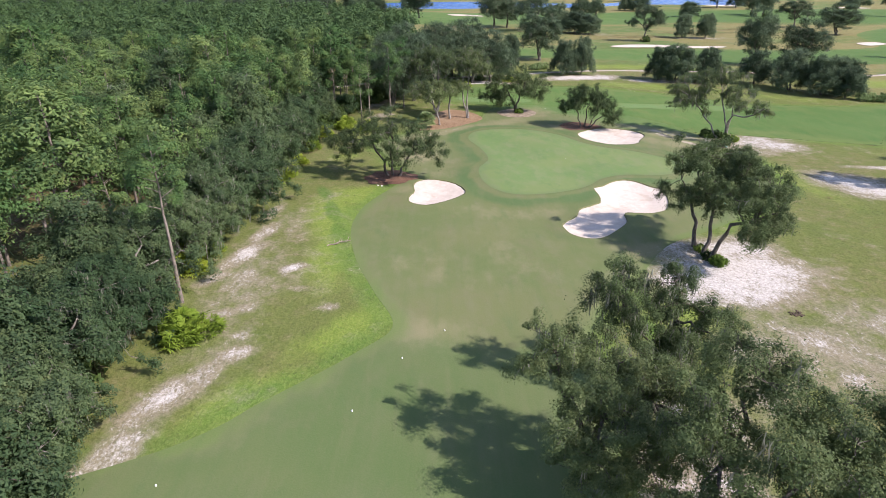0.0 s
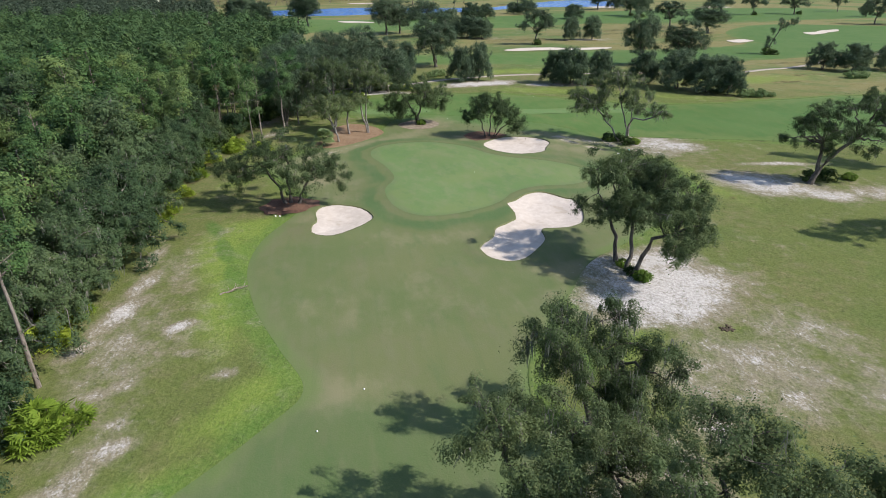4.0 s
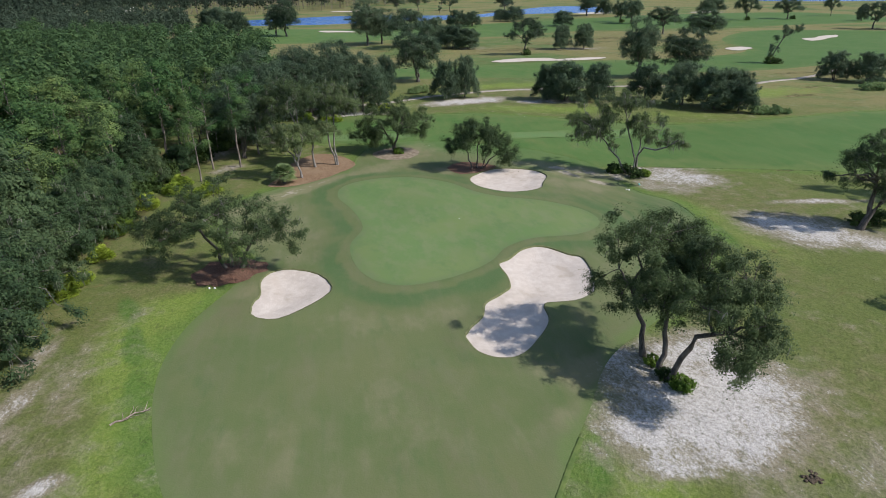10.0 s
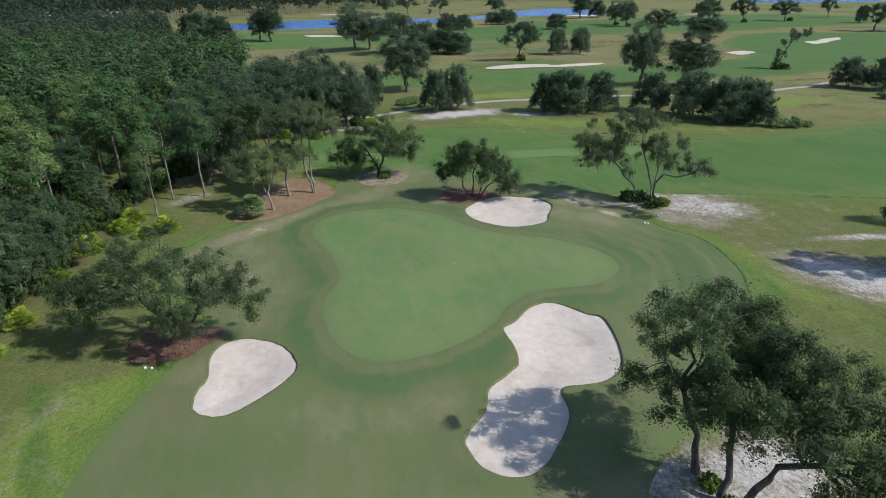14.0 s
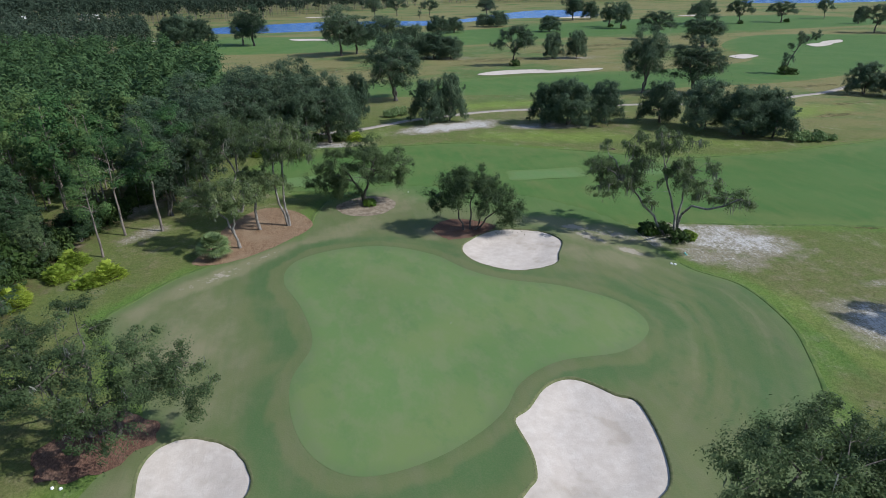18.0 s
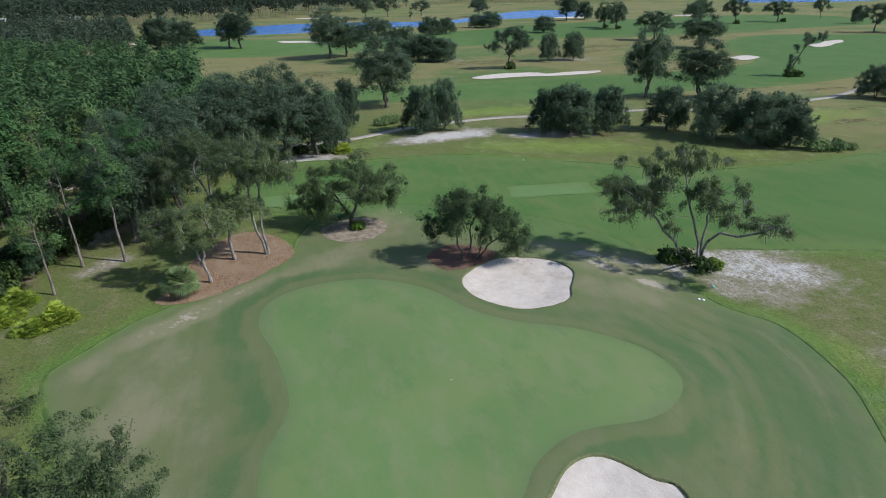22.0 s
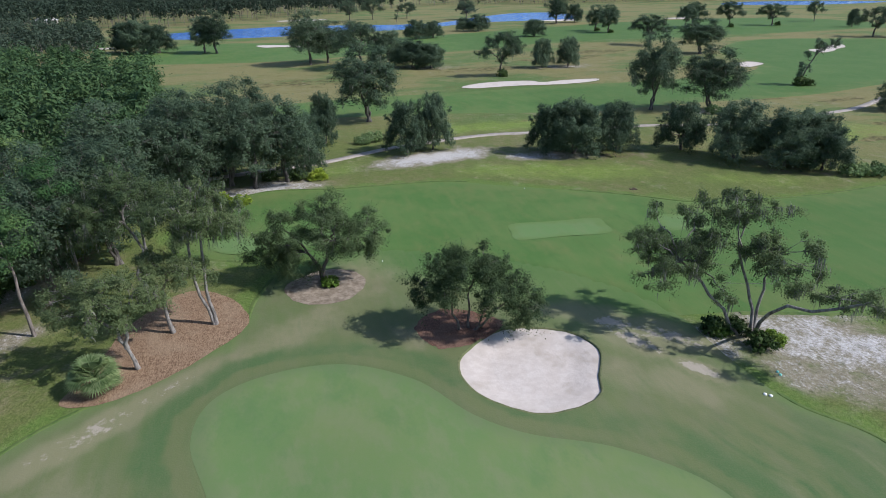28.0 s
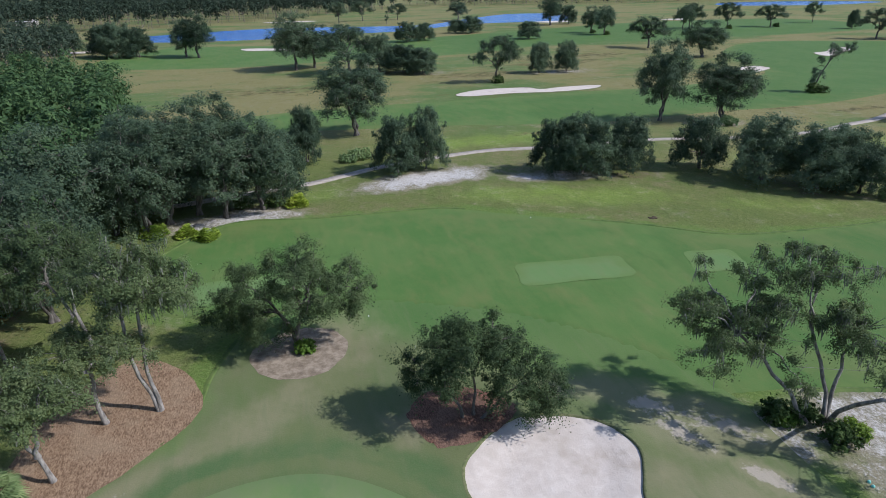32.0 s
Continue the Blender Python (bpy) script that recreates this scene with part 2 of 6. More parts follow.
    drag = m.noise(0.9, 4, 0.6, (1, 0.10, 1, 0.12))
    c = m.mix(m.math("MULTIPLY", m.ramp(drag, 0.50, 0.72), 0.20), c, worn)
    c = m.mix(m.math("MULTIPLY", m.ramp(drag, 0.48, 0.30), 0.18), c, dark)
    c = m.mix(m.math("MULTIPLY", m.ramp(fine, 0.35, 0.8), 0.25), c, worn)
    m.color(c)
    return m.bump(m.math("ADD", fine, m.math("MULTIPLY", mid, 2.0)), 0.3, 0.07).m


def make_green():
    m = Mat("putting_turf", 0.75, 0.2)
    big, mid, fine = m.noise(0.10, 3, 0.5), m.noise(0.42, 5, 0.65, (1, 0.5, 1, 0.5)), m.noise(9.0, 3)
    c = m.mix(m.ramp(big, 0.35, 0.65), (0.108, 0.176, 0.058), (0.134, 0.184, 0.065))
    c = m.mix(m.math("MULTIPLY", m.ramp(mid, 0.42, 0.66), 0.6), c, (0.160, 0.186, 0.088))
    c = m.mix(m.math("MULTIPLY", m.ramp(m.noise(0.28, 5, 0.7, (1, 0.6, 1, 1.1)), 0.50, 0.68), 0.55), c, (0.084, 0.154, 0.052))
    c = m.mix(m.math("MULTIPLY", m.ramp(m.noise(2.2, 4, 0.7), 0.45, 0.75), 0.3), c, (0.140, 0.170, 0.080))
    c = m.mix(m.math("MULTIPLY", m.ramp(m.math("ADD", m.attr("ring"), m.math("MULTIPLY", m.math("SUBTRACT", mid, 0.5), 3.0)), -1.6, 0.1), 0.45), c, (0.100, 0.142, 0.060))
    m.color(c)
    return m.bump(fine, 0.12, 0.03).m


def make_sand():
    m = Mat("bunker_sand", 0.95, 0.1)
    big, mid, fine = m.noise(0.25, 3, 0.6), m.noise(1.1, 5, 0.65), m.noise(14.0, 3)
    rake = m.noise(2.5, 2, 0.5, (1, 0.12, 1, 0.7))
    c = m.mix(m.ramp(mid, 0.35, 0.72), (0.475, 0.415, 0.362), (0.548, 0.492, 0.438))
    c = m.mix(m.math("MULTIPLY", m.ramp(m.math("ADD", big, m.math("MULTIPLY", m.math("SUBTRACT", mid, 0.5), 0.35)), 0.55, 0.72), 0.7), c, (0.36, 0.305, 0.25))
    m.color(c)
    return m.bump(m.math("ADD", m.math("MULTIPLY", mid, 2.0), m.math("ADD", fine, rake)), 0.4, 0.06).m


def make_plain(name, lo, hi, scale, rough=0.9, bump=0.3, detail=5, stretch=None):
    m = Mat(name, rough, 0.2)
    n = m.noise(scale, detail, 0.65, stretch)
    m.color(m.mix(m.ramp(n, 0.3, 0.7), lo, hi))
    return m.bump(n, bump, 0.08).m


def make_leaf(name, dark, mid, light, through=0.25, rough=0.55, hue=0.03):
    """Leaves: clump shading put into the colour, a tone for each leaf, a shift for each tree, and some light let
    through.
    """
    m = Mat(name, rough, 0.12)
    geo = m.t.nodes.new("ShaderNodeNewGeometry")
    info = m.t.nodes.new("ShaderNodeObjectInfo")
    tone = geo.outputs["Random Per Island"]
    # Dark and light patches of clump size: crown shade painted into the leaf colour.
    c = m.mix(m.ramp(m.noise(0.42, 4, 0.65), 0.36, 0.58), dark, mid)
    c = m.mix(m.math("MULTIPLY", m.ramp(m.noise(0.6, 3, 0.6), 0.54, 0.70), 0.6), c, light)
    c = m.mix(m.math("MULTIPLY", m.ramp(tone, 0.0, 0.6), 0.35), c, mid)
    c = m.mix(m.math("MULTIPLY", m.ramp(tone, 0.7, 1.0), 0.28), c, light)
    hsv = m.node("ShaderNodeHueSaturation")
    m.put(m.math("SUBTRACT", 0.504, m.math("MULTIPLY", info.outputs["Random"], hue)), hsv.inputs["Hue"])
    m.put(m.math("ADD", 0.76, m.math("MULTIPLY", info.outputs["Random"], 0.58)), hsv.inputs["Value"])
    m.put(c, hsv.inputs["Color"])
    m.color(hsv.outputs[0])
    tr = m.t.nodes.new("ShaderNodeBsdfTranslucent")
    m.put(hsv.outputs[0], tr.inputs["Color"])
    mx = m.node("ShaderNodeMixShader", Fac=through)
    m.put(m.b.outputs[0], mx.inputs[1])
    m.put(tr.outputs[0], mx.inputs[2])
    m.put(mx.outputs[0], m.t.nodes["Material Output"].inputs["Surface"])
    return m.m


def make_mulch(name, dark, pale, deep, dusty):
    m = Mat(name, 0.95, 0.1)
    big, mid, fine = m.noise(0.35, 4, 0.6), m.noise(2.2, 6, 0.75), m.noise(9.0, 5, 0.75, (1, 0.4, 1, 0.6))
    c = m.mix(m.ramp(fine, 0.32, 0.68), dark, pale)
    c = m.mix(m.math("MULTIPLY", m.ramp(mid, 0.48, 0.70), 0.55), c, deep)
    c = m.mix(m.math("MULTIPLY", m.ramp(big, 0.45, 0.65), 0.35), c, dusty)
    m.color(c)
    return m.bump(m.math("ADD", fine, mid), 0.6, 0.08).m


M_ROUGH = make_rough()
M_FAIRWAY = make_fairway("fairway_turf", (0.096, 0.131, 0.048), (0.122, 0.141, 0.059), (0.144, 0.148, 0.082), (0.060, 0.116, 0.040))
M_FAIRWAY_FAR = make_fairway("far_fairway_turf", (0.060, 0.132, 0.031), (0.086, 0.150, 0.041), (0.124, 0.152, 0.050), (0.046, 0.106, 0.025), 7.0)
M_TEE = make_fairway("tee_turf", (0.100, 0.182, 0.058), (0.116, 0.190, 0.066), (0.132, 0.180, 0.072), (0.085, 0.155, 0.05))
M_GREEN = make_green()
M_SAND = make_sand()
M_LIP = make_plain("bunker_lip_turf", (0.085, 0.105, 0.042), (0.150, 0.155, 0.075), 3.0)
M_EDGE = make_plain("edge_grass", (0.056, 0.100, 0.024), (0.112, 0.150, 0.044), 0.7, 0.9, 0.6, 7)
M_MULCH = make_mulch("pine_straw", (0.116, 0.070, 0.042), (0.318, 0.220, 0.140), (0.080, 0.049, 0.031), (0.300, 0.226, 0.152))
M_MULCH_RED = make_mulch("red_pine_straw", (0.070, 0.037, 0.027), (0.215, 0.122, 0.085), (0.050, 0.030, 0.022), (0.220, 0.150, 0.108))
M_SCREE = make_plain("bare_soil", (0.150, 0.118, 0.084), (0.305, 0.252, 0.190), 1.3, bump=0.4, detail=7)
M_PATH = make_plain("cart_path_concrete", (0.27, 0.235, 0.20), (0.38, 0.335, 0.29), 0.9, 0.85, 0.15)
M_BARK = make_plain("oak_bark", (0.052, 0.044, 0.038), (0.165, 0.148, 0.130), 3.5, 0.95, 0.7, 6, (1, 1, 0.25))
M_PALE_BARK = make_plain("pale_oak_bark", (0.095, 0.086, 0.076), (0.310, 0.288, 0.260), 3.0, 0.95, 0.6, 6, (1, 1, 0.4))
M_PINE_BARK = make_plain("pine_bark", (0.105, 0.086, 0.074), (0.255, 0.220, 0.192), 4.0, 0.95, 0.7, 6, (1, 1, 0.3))
M_PINE_FAR = make_leaf("far_pine_needles", (0.026, 0.062, 0.029), (0.067, 0.132, 0.049), (0.140, 0.208, 0.077), 0.30, 0.7, hue=0.05)
M_BELT = make_leaf("belt_leaves", (0.020, 0.034, 0.022), (0.042, 0.064, 0.042), (0.066, 0.090, 0.060), 0.2, 0.8)
M_OAK = make_leaf("oak_leaves", (0.046, 0.076, 0.037), (0.097, 0.147, 0.062), (0.196, 0.242, 0.108), 0.46)
# Far oaks: distance haze put into the leaf colour, bluish with lifted darks.
M_HAZED_OAK = make_leaf("hazed_oak_leaves", (0.056, 0.094, 0.060), (0.092, 0.142, 0.082), (0.160, 0.210, 0.120), 0.48)
M_WOOD_OAK = make_leaf("wood_oak_leaves", (0.034, 0.068, 0.036), (0.070, 0.128, 0.058), (0.156, 0.220, 0.096), 0.46, 0.6, hue=0.045)
M_PINE = make_leaf("pine_needles", (0.025, 0.063, 0.030), (0.076, 0.164, 0.054), (0.188, 0.288, 0.092), 0.32, 0.7, hue=0.06)
M_SHRUB = make_leaf("palmetto_fronds", (0.105, 0.180, 0.024), (0.220, 0.330, 0.046), (0.340, 0.420, 0.080), 0.4)
M_PALM = make_leaf("palm_fronds", (0.085, 0.140, 0.050), (0.190, 0.275, 0.115), (0.300, 0.360, 0.190), 0.35)
M_MOSS = make_leaf("spanish_moss", (0.120, 0.132, 0.104), (0.200, 0.212, 0.170), (0.280, 0.288, 0.236), 0.35, 0.9)
M_WHITE = make_plain("white_plastic", (0.72, 0.72, 0.70), (0.82, 0.82, 0.80), 3.0, 0.5, 0.05)
M_TEAL = make_plain("teal_plastic", (0.20, 0.55, 0.47), (0.28, 0.66, 0.56), 3.0, 0.5, 0.05)
M_DEAD = make_plain("dead_wood", (0.16, 0.12, 0.10), (0.34, 0.28, 0.24), 4.0)
M_ROOF = make_plain("pale_roof", (0.50, 0.49, 0.47), (0.64, 0.63, 0.61), 0.6, 0.6, 0.1)
M_WALL = make_plain("pale_stucco", (0.42, 0.39, 0.34), (0.55, 0.52, 0.46), 0.5)
M_GLASS = make_plain("dark_window_glass", (0.02, 0.025, 0.03), (0.03, 0.035, 0.04), 1.0, 0.1, 0.0)
M_HOLE = make_plain("dark_soil", (0.012, 0.010, 0.008), (0.05, 0.04, 0.03), 4.0)


def make_water():
    m = Mat("lake_water", 0.25, 0.2)
    n = m.noise(0.25, 4, 0.6, (1, 2.5, 1, 0.3))
    m.color(m.mix(m.ramp(m.noise(0.01, 3), 0.3, 0.7), (0.016, 0.085, 0.280), (0.026, 0.115, 0.340)))
    return m.bump(n, 0.8, 0.6).m


M_WATER = make_water()


# ---------------------------------------------------------------- mesh helpers
def mesh_np(name, verts, quads, material=None, smooth=False, **attrs):
    """One mesh from arrays of points and faces that all have three or four corners."""
    me = bpy.data.meshes.new(name)
    verts, quads = np.asarray(verts, np.float32), np.asarray(quads, np.int32)
    me.vertices.add(len(verts))
    me.vertices.foreach_set("co", verts.ravel())
    me.loops.add(quads.size)
    me.loops.foreach_set("vertex_index", quads.ravel())
    me.polygons.add(len(quads))
    me.polygons.foreach_set("loop_start", np.arange(0, quads.size, quads.shape[1], dtype=np.int32))
    me.polygons.foreach_set("use_smooth", np.full(len(quads), smooth))
    me.update(calc_edges=True)
    for key, values in attrs.items():
        me.attributes.new(key, "FLOAT", "POINT").data.foreach_set("value", np.asarray(values, np.float32))
    if material:
        me.materials.append(material)
    return me


def part(name, me, parent, label=""):
    ob = new(name, me)
    ob.parent = parent
    return tagged(ob, label)


def thing(name, m, label, category, group="", kind=""):
    ob = new(name)
    ob.empty_display_size = 0.3
    ob.matrix_basis = m
    return tagged(ob, label, category, group, kind)


def closed(points, per=8):
    """A smooth closed curve through the points."""
    p = np.asarray(points, float)
    a, b, c, d = np.roll(p, 1, 0), p, np.roll(p, -1, 0), np.roll(p, -2, 0)
    t = (np.arange(per) / per)[None, :, None]
    a, b, c, d = (v[:, None] for v in (a, b, c, d))
    return (0.5 * (2 * b + (c - a) * t + (2 * a - 5 * b + 4 * c - d) * t**2 + (3 * b - a - 3 * c + d) * t**3)).reshape(-1, 2)


def ragged(outline, size, seed):
    """The outline with small uneven bays, as a loose bed spreads."""
    n = len(outline)
    a = np.arange(n) * 2 * np.pi / n
    rng = np.random.default_rng(seed)
    wave = sum(rng.normal(0, 1 / k**0.5) * np.sin(k * a + rng.uniform(0, 6.28)) for k in (5, 8, 11, 17, 23))
    d = np.roll(outline, -1, 0) - np.roll(outline, 1, 0)
    d /= np.linalg.norm(d, axis=1)[:, None]
    return outline + np.stack([d[:, 1], -d[:, 0]], 1) * (size * wave)[:, None]


def opened(points, per=8):
    p = np.asarray(points, float)
    p = np.vstack([2 * p[0] - p[1], p, 2 * p[-1] - p[-2]])
    out = []
    for i in range(1, len(p) - 2):
        a, b, c, d = p[i - 1], p[i], p[i + 1], p[i + 2]
        for t in np.arange(per) / per:
            out.append(0.5 * (2 * b + (c - a) * t + (2 * a - 5 * b + 4 * c - d) * t**2 + (3 * b - a - 3 * c + d) * t**3))
    return np.array(out + [p[-2]])


def away(points, poly):
    """Signed distance of points to a closed outline: below zero inside."""
    points = np.asarray(points, float)
    out = np.full(len(points), 1e9)
    lo, hi = poly.min(0), poly.max(0)
    near = np.all((points > lo - 12) & (points < hi + 12), axis=1)
    box = np.maximum(np.maximum(lo - points, points - hi), 0)
    out[~near] = np.hypot(*box[~near].T)
    q = points[near]
    if not len(q):
        return out
    best, inside = np.full(len(q), 1e9), np.zeros(len(q), bool)
    for a, b in zip(poly, np.roll(poly, -1, 0)):
        e, w = b - a, q - a
        t = np.clip((w @ e) / max(e @ e, 1e-9), 0, 1)
        best = np.minimum(best, ((w - t[:, None] * e) ** 2).sum(1))
        cross = (a[1] > q[:, 1]) != (b[1] > q[:, 1])
        if abs(e[1]) > 1e-12:
            inside ^= cross & (q[:, 0] < e[0] * (q[:, 1] - a[1]) / e[1] + a[0])
    out[near] = np.sqrt(best) * np.where(inside, -1, 1)
    return out


def step(v, lo, hi):
    t = np.clip((np.asarray(v, float) - lo) / (hi - lo), 0, 1)
    return t * t * (3 - 2 * t)


# ---------------------------------------------------------------- the plan
FAIRWAY = closed([(-34, 22), (-18.4, 32.9), (-13.9, 37.5), (-7.7, 43.9), (-4.6, 48.4), (-7.0, 54.8), (-9.9, 62.5), (-11.8, 71.9), (-11.0, 80),
                  (-7.5, 88), (-5.5, 95), (-9, 103), (-12.7, 112), (-10.4, 116.2), (-5.8, 122), (2, 127.3), (8, 132), (10, 140), (14, 147), (24, 149), (38, 142), (47, 133), (51.5, 124),
                  (51.5, 115), (52.1, 108.2), (54.9, 103), (54.3, 96), (52.4, 90.7), (47, 82), (38, 74), (28, 67), (22.8, 60.2), (19.5, 55.9), (17.2, 52.7), (15.2, 50), (13.4, 44), (12.5, 30), (8, 14), (-10, 6)])
FAIRWAY_NORTH = closed([(-2, 160), (4, 172), (10.3, 177.9), (22.2, 175.5), (39.8, 174.3), (50, 168.3), (65.6, 158.7), (75.5, 151.8), (89.8, 149.6), (108.3, 149.6), (140, 152), (200, 150),
                        (240, 120), (200, 90), (130, 98), (95, 109), (80, 115), (66, 119.6), (58, 122), (49, 124), (42, 130), (34, 141), (24, 147), (13, 149), (4, 152)])
FAIRWAY_FAR = closed([(-10, 232), (20, 236), (50, 232), (90, 222), (130, 222), (165, 222), (210, 232), (290, 245), (420, 240), (420, 300), (330, 345), (270, 370), (215, 330), (190, 275), (150, 262), (110, 262), (70, 262), (30, 262), (-5, 254)])
FAIRWAY_LAKE = closed([(-60, 400), (0, 372), (60, 380), (110, 380), (160, 400), (230, 400), (330, 400), (420, 420), (420, 520), (300, 540), (200, 510), (110, 480), (30, 470), (-40, 480)])
GREEN = closed([(6.1, 96.3), (8.1, 102.3), (7.1, 109.8), (5.2, 116.6), (6.4, 121.6), (11.2, 123.9), (17.6, 123.6), (23.2, 119.6), (26.6, 113.9), (30.1, 110.5), (35.6, 107.5), (39.9, 103),
                (40.9, 98.9), (39.4, 95.9), (35.6, 93.9), (29.6, 93.9), (25.3, 91.8), (22.3, 88.1), (17, 84.9), (11.8, 84.0), (8.5, 85.8), (6.5, 90)])
BUNKER_W = closed([(-4.4, 88.8), (-3.5, 90.9), (-1.5, 91.5), (1.2, 90.1), (2.8, 88.0), (3.5, 85.3), (2.4, 83.3), (0.4, 81.3), (-1.6, 79.9), (-3.2, 79.9), (-4.7, 81.2), (-4.8, 83.6), (-4.2, 85.4)])
BUNKER_E = closed([(24.8, 88.6), (27.3, 91.0), (30.0, 91.3), (32.4, 88.6), (33.8, 86.7), (32.3, 80.2), (30.0, 77.8), (27.6, 77.3), (25.3, 77.2), (24.6, 73.9), (22.2, 70.7), (20.2, 68.9), (18.3, 68.7),
                   (16.5, 70.0), (15.8, 72.6), (16.4, 74.0), (18.4, 76.3), (19.2, 78.5), (21.7, 80.5), (22.9, 81.8), (23.3, 84.3), (23.2, 87.4)], 5)
BUNKER_N = closed([(27.5, 120.6), (28.4, 122.2), (31.3, 124.4), (33.9, 125.2), (37.1, 124.3), (39.5, 122.8), (40.6, 120.4), (40.4, 118.5), (38.7, 115.6), (37.7, 113.5), (35.5, 112.4), (32.2, 112.3), (29.9, 113.7), (28.0, 116.0), (27.3, 118.5)])
BUNKERS = [BUNKER_W, BUNKER_E, BUNKER_N]
FAR_BUNKERS = [closed(p, 6) for p in (
    [(72, 271), (82, 276.9), (97.1, 275.7), (100.3, 271), (108.8, 272.5), (121, 271.5), (116.9, 266.2), (101.8, 264.4), (88.5, 266.6), (75.1, 266.3)],
    [(3.6, 456), (14, 455), (25.5, 446), (27, 436), (17, 440), (7.8, 442)],
    [(189, 288), (198.3, 291), (200, 284), (193, 279), (187, 277), (186, 283)],
    [(252, 316), (262, 319), (271, 325.5), (284, 329), (276, 319), (266, 314), (258, 308), (248, 305)])]
FAR_BUNKERS += [closed(p, 6) for p in (
    [(-92, 480), (-78, 482), (-70, 474), (-84, 470)],
    [(236, 588), (262, 592), (268, 576), (244, 572)],
    [(336, 560), (356, 566), (366, 552), (346, 546)],
    [(20, 720), (60, 724), (62, 706), (24, 704)])]
TEES = [closed([(65.5, 148.6), (68.5, 148.2), (71.4, 147.7), (71.0, 145), (69.8, 142.2), (66.6, 142.7), (63.6, 143.3), (64.4, 146)], 4), closed([(44.3, 151.9), (50.5, 151.2), (56.7, 150.4), (56.9, 148), (56.1, 145), (49.5, 145.6), (43.1, 146.1), (43.2, 149)], 4),
        closed([(3, 157), (9, 158), (16, 157.5), (22, 156.5), (21.5, 152.5), (14, 152), (6, 152.5)], 4)]
MULCH_D = ragged(closed([(-5.9, 124.8), (-4.4, 130.5), (-2.6, 137.5), (1.8, 143.0), (7.0, 140), (8.9, 134.5), (6.6, 130.2), (2.3, 126.6), (-2.0, 124.0)]), 0.12, 68)
MULCH_B = ragged(closed([(25.2, 128.3), (28, 130.8), (31.5, 129.6), (33.6, 127), (32.9, 125.2), (29, 123.4), (26, 124.5)]), 0.28, 66)
MULCH_E = ragged(closed([(-12.4, 92), (-10.4, 95.5), (-6.4, 95.8), (-3.8, 92.9), (-5.3, 90.3), (-8.2, 88.8), (-11, 89.5)]), 0.28, 69)
MULCH_C = ragged(closed([(12.8, 141.4), (16.5, 144.2), (20.5, 143.2), (21.8, 139.7), (19.6, 136.3), (15.9, 136), (13.4, 138)]), 0.12, 67)
MULCHES = [MULCH_D, MULCH_B, MULCH_E]
CART_PATH = opened([(-30, 172), (-8, 186), (7.2, 190.5), (19.8, 192.9), (29, 196.3), (36.6, 200), (49.9, 203.3), (59.6, 205), (69.9, 203.3), (84, 202.6), (94.4, 201.4), (112.6, 197.8), (132.1, 195.8), (145, 198.6), (162.3, 203.7), (200, 222), (250, 236), (320, 236)])
LAKE = closed([(-85, 570), (-50.9, 598), (-12, 618), (31.5, 629), (93, 610), (120, 602), (147, 604), (206, 672), (268, 728), (310, 700), (284, 608), (246, 594), (186, 594), (139, 562), (104, 541), (52, 539), (17, 520), (-31, 522), (-70, 540)])
LAKE_EAST = closed([(560, 760), (620, 830), (720, 800), (760, 720), (640, 700)])


def relief(p):
    """Height of the finished ground: a low swell under the green, faint waves elsewhere, none in the distance."""
    p = np.asarray(p, float)
    x, y = p[:, 0], p[:, 1]
    fade = 1 - step(np.hypot(x - 20, y - 100), 130, 220)
    z = 0.10 * np.sin(x * 0.11 + 1.0) * np.sin(y * 0.09) + 0.06 * np.sin(x * 0.27 + y * 0.19)
    z = z + 0.22 * step(-away(p, GREEN), -7, 1.5) + 0.18 * step(-away(p, GREEN), -1, 7) * np.sin(x * 0.23) * np.sin(y * 0.21 + 0.6)
    for b in BUNKERS:
        z = z + 0.12 * step(-away(p, b), -2.6, -0.1)
    return z * fade


def ellipses(p, rows):
    """Soft-edged ovals: x, y, half-length, half-width, turn in degrees, strength."""
    out = np.zeros(len(p))
    for x, y, a, b, turn, s in rows:
        c, n = math.cos(radians(turn)), math.sin(radians(turn))
        u, v = p[:, 0] - x, p[:, 1] - y
        d = np.hypot((u * c + v * n) / a, (v * c - u * n) / b)
        out = np.maximum(out, s * (1 - step(d, 0.1, 1.35)))
    return out


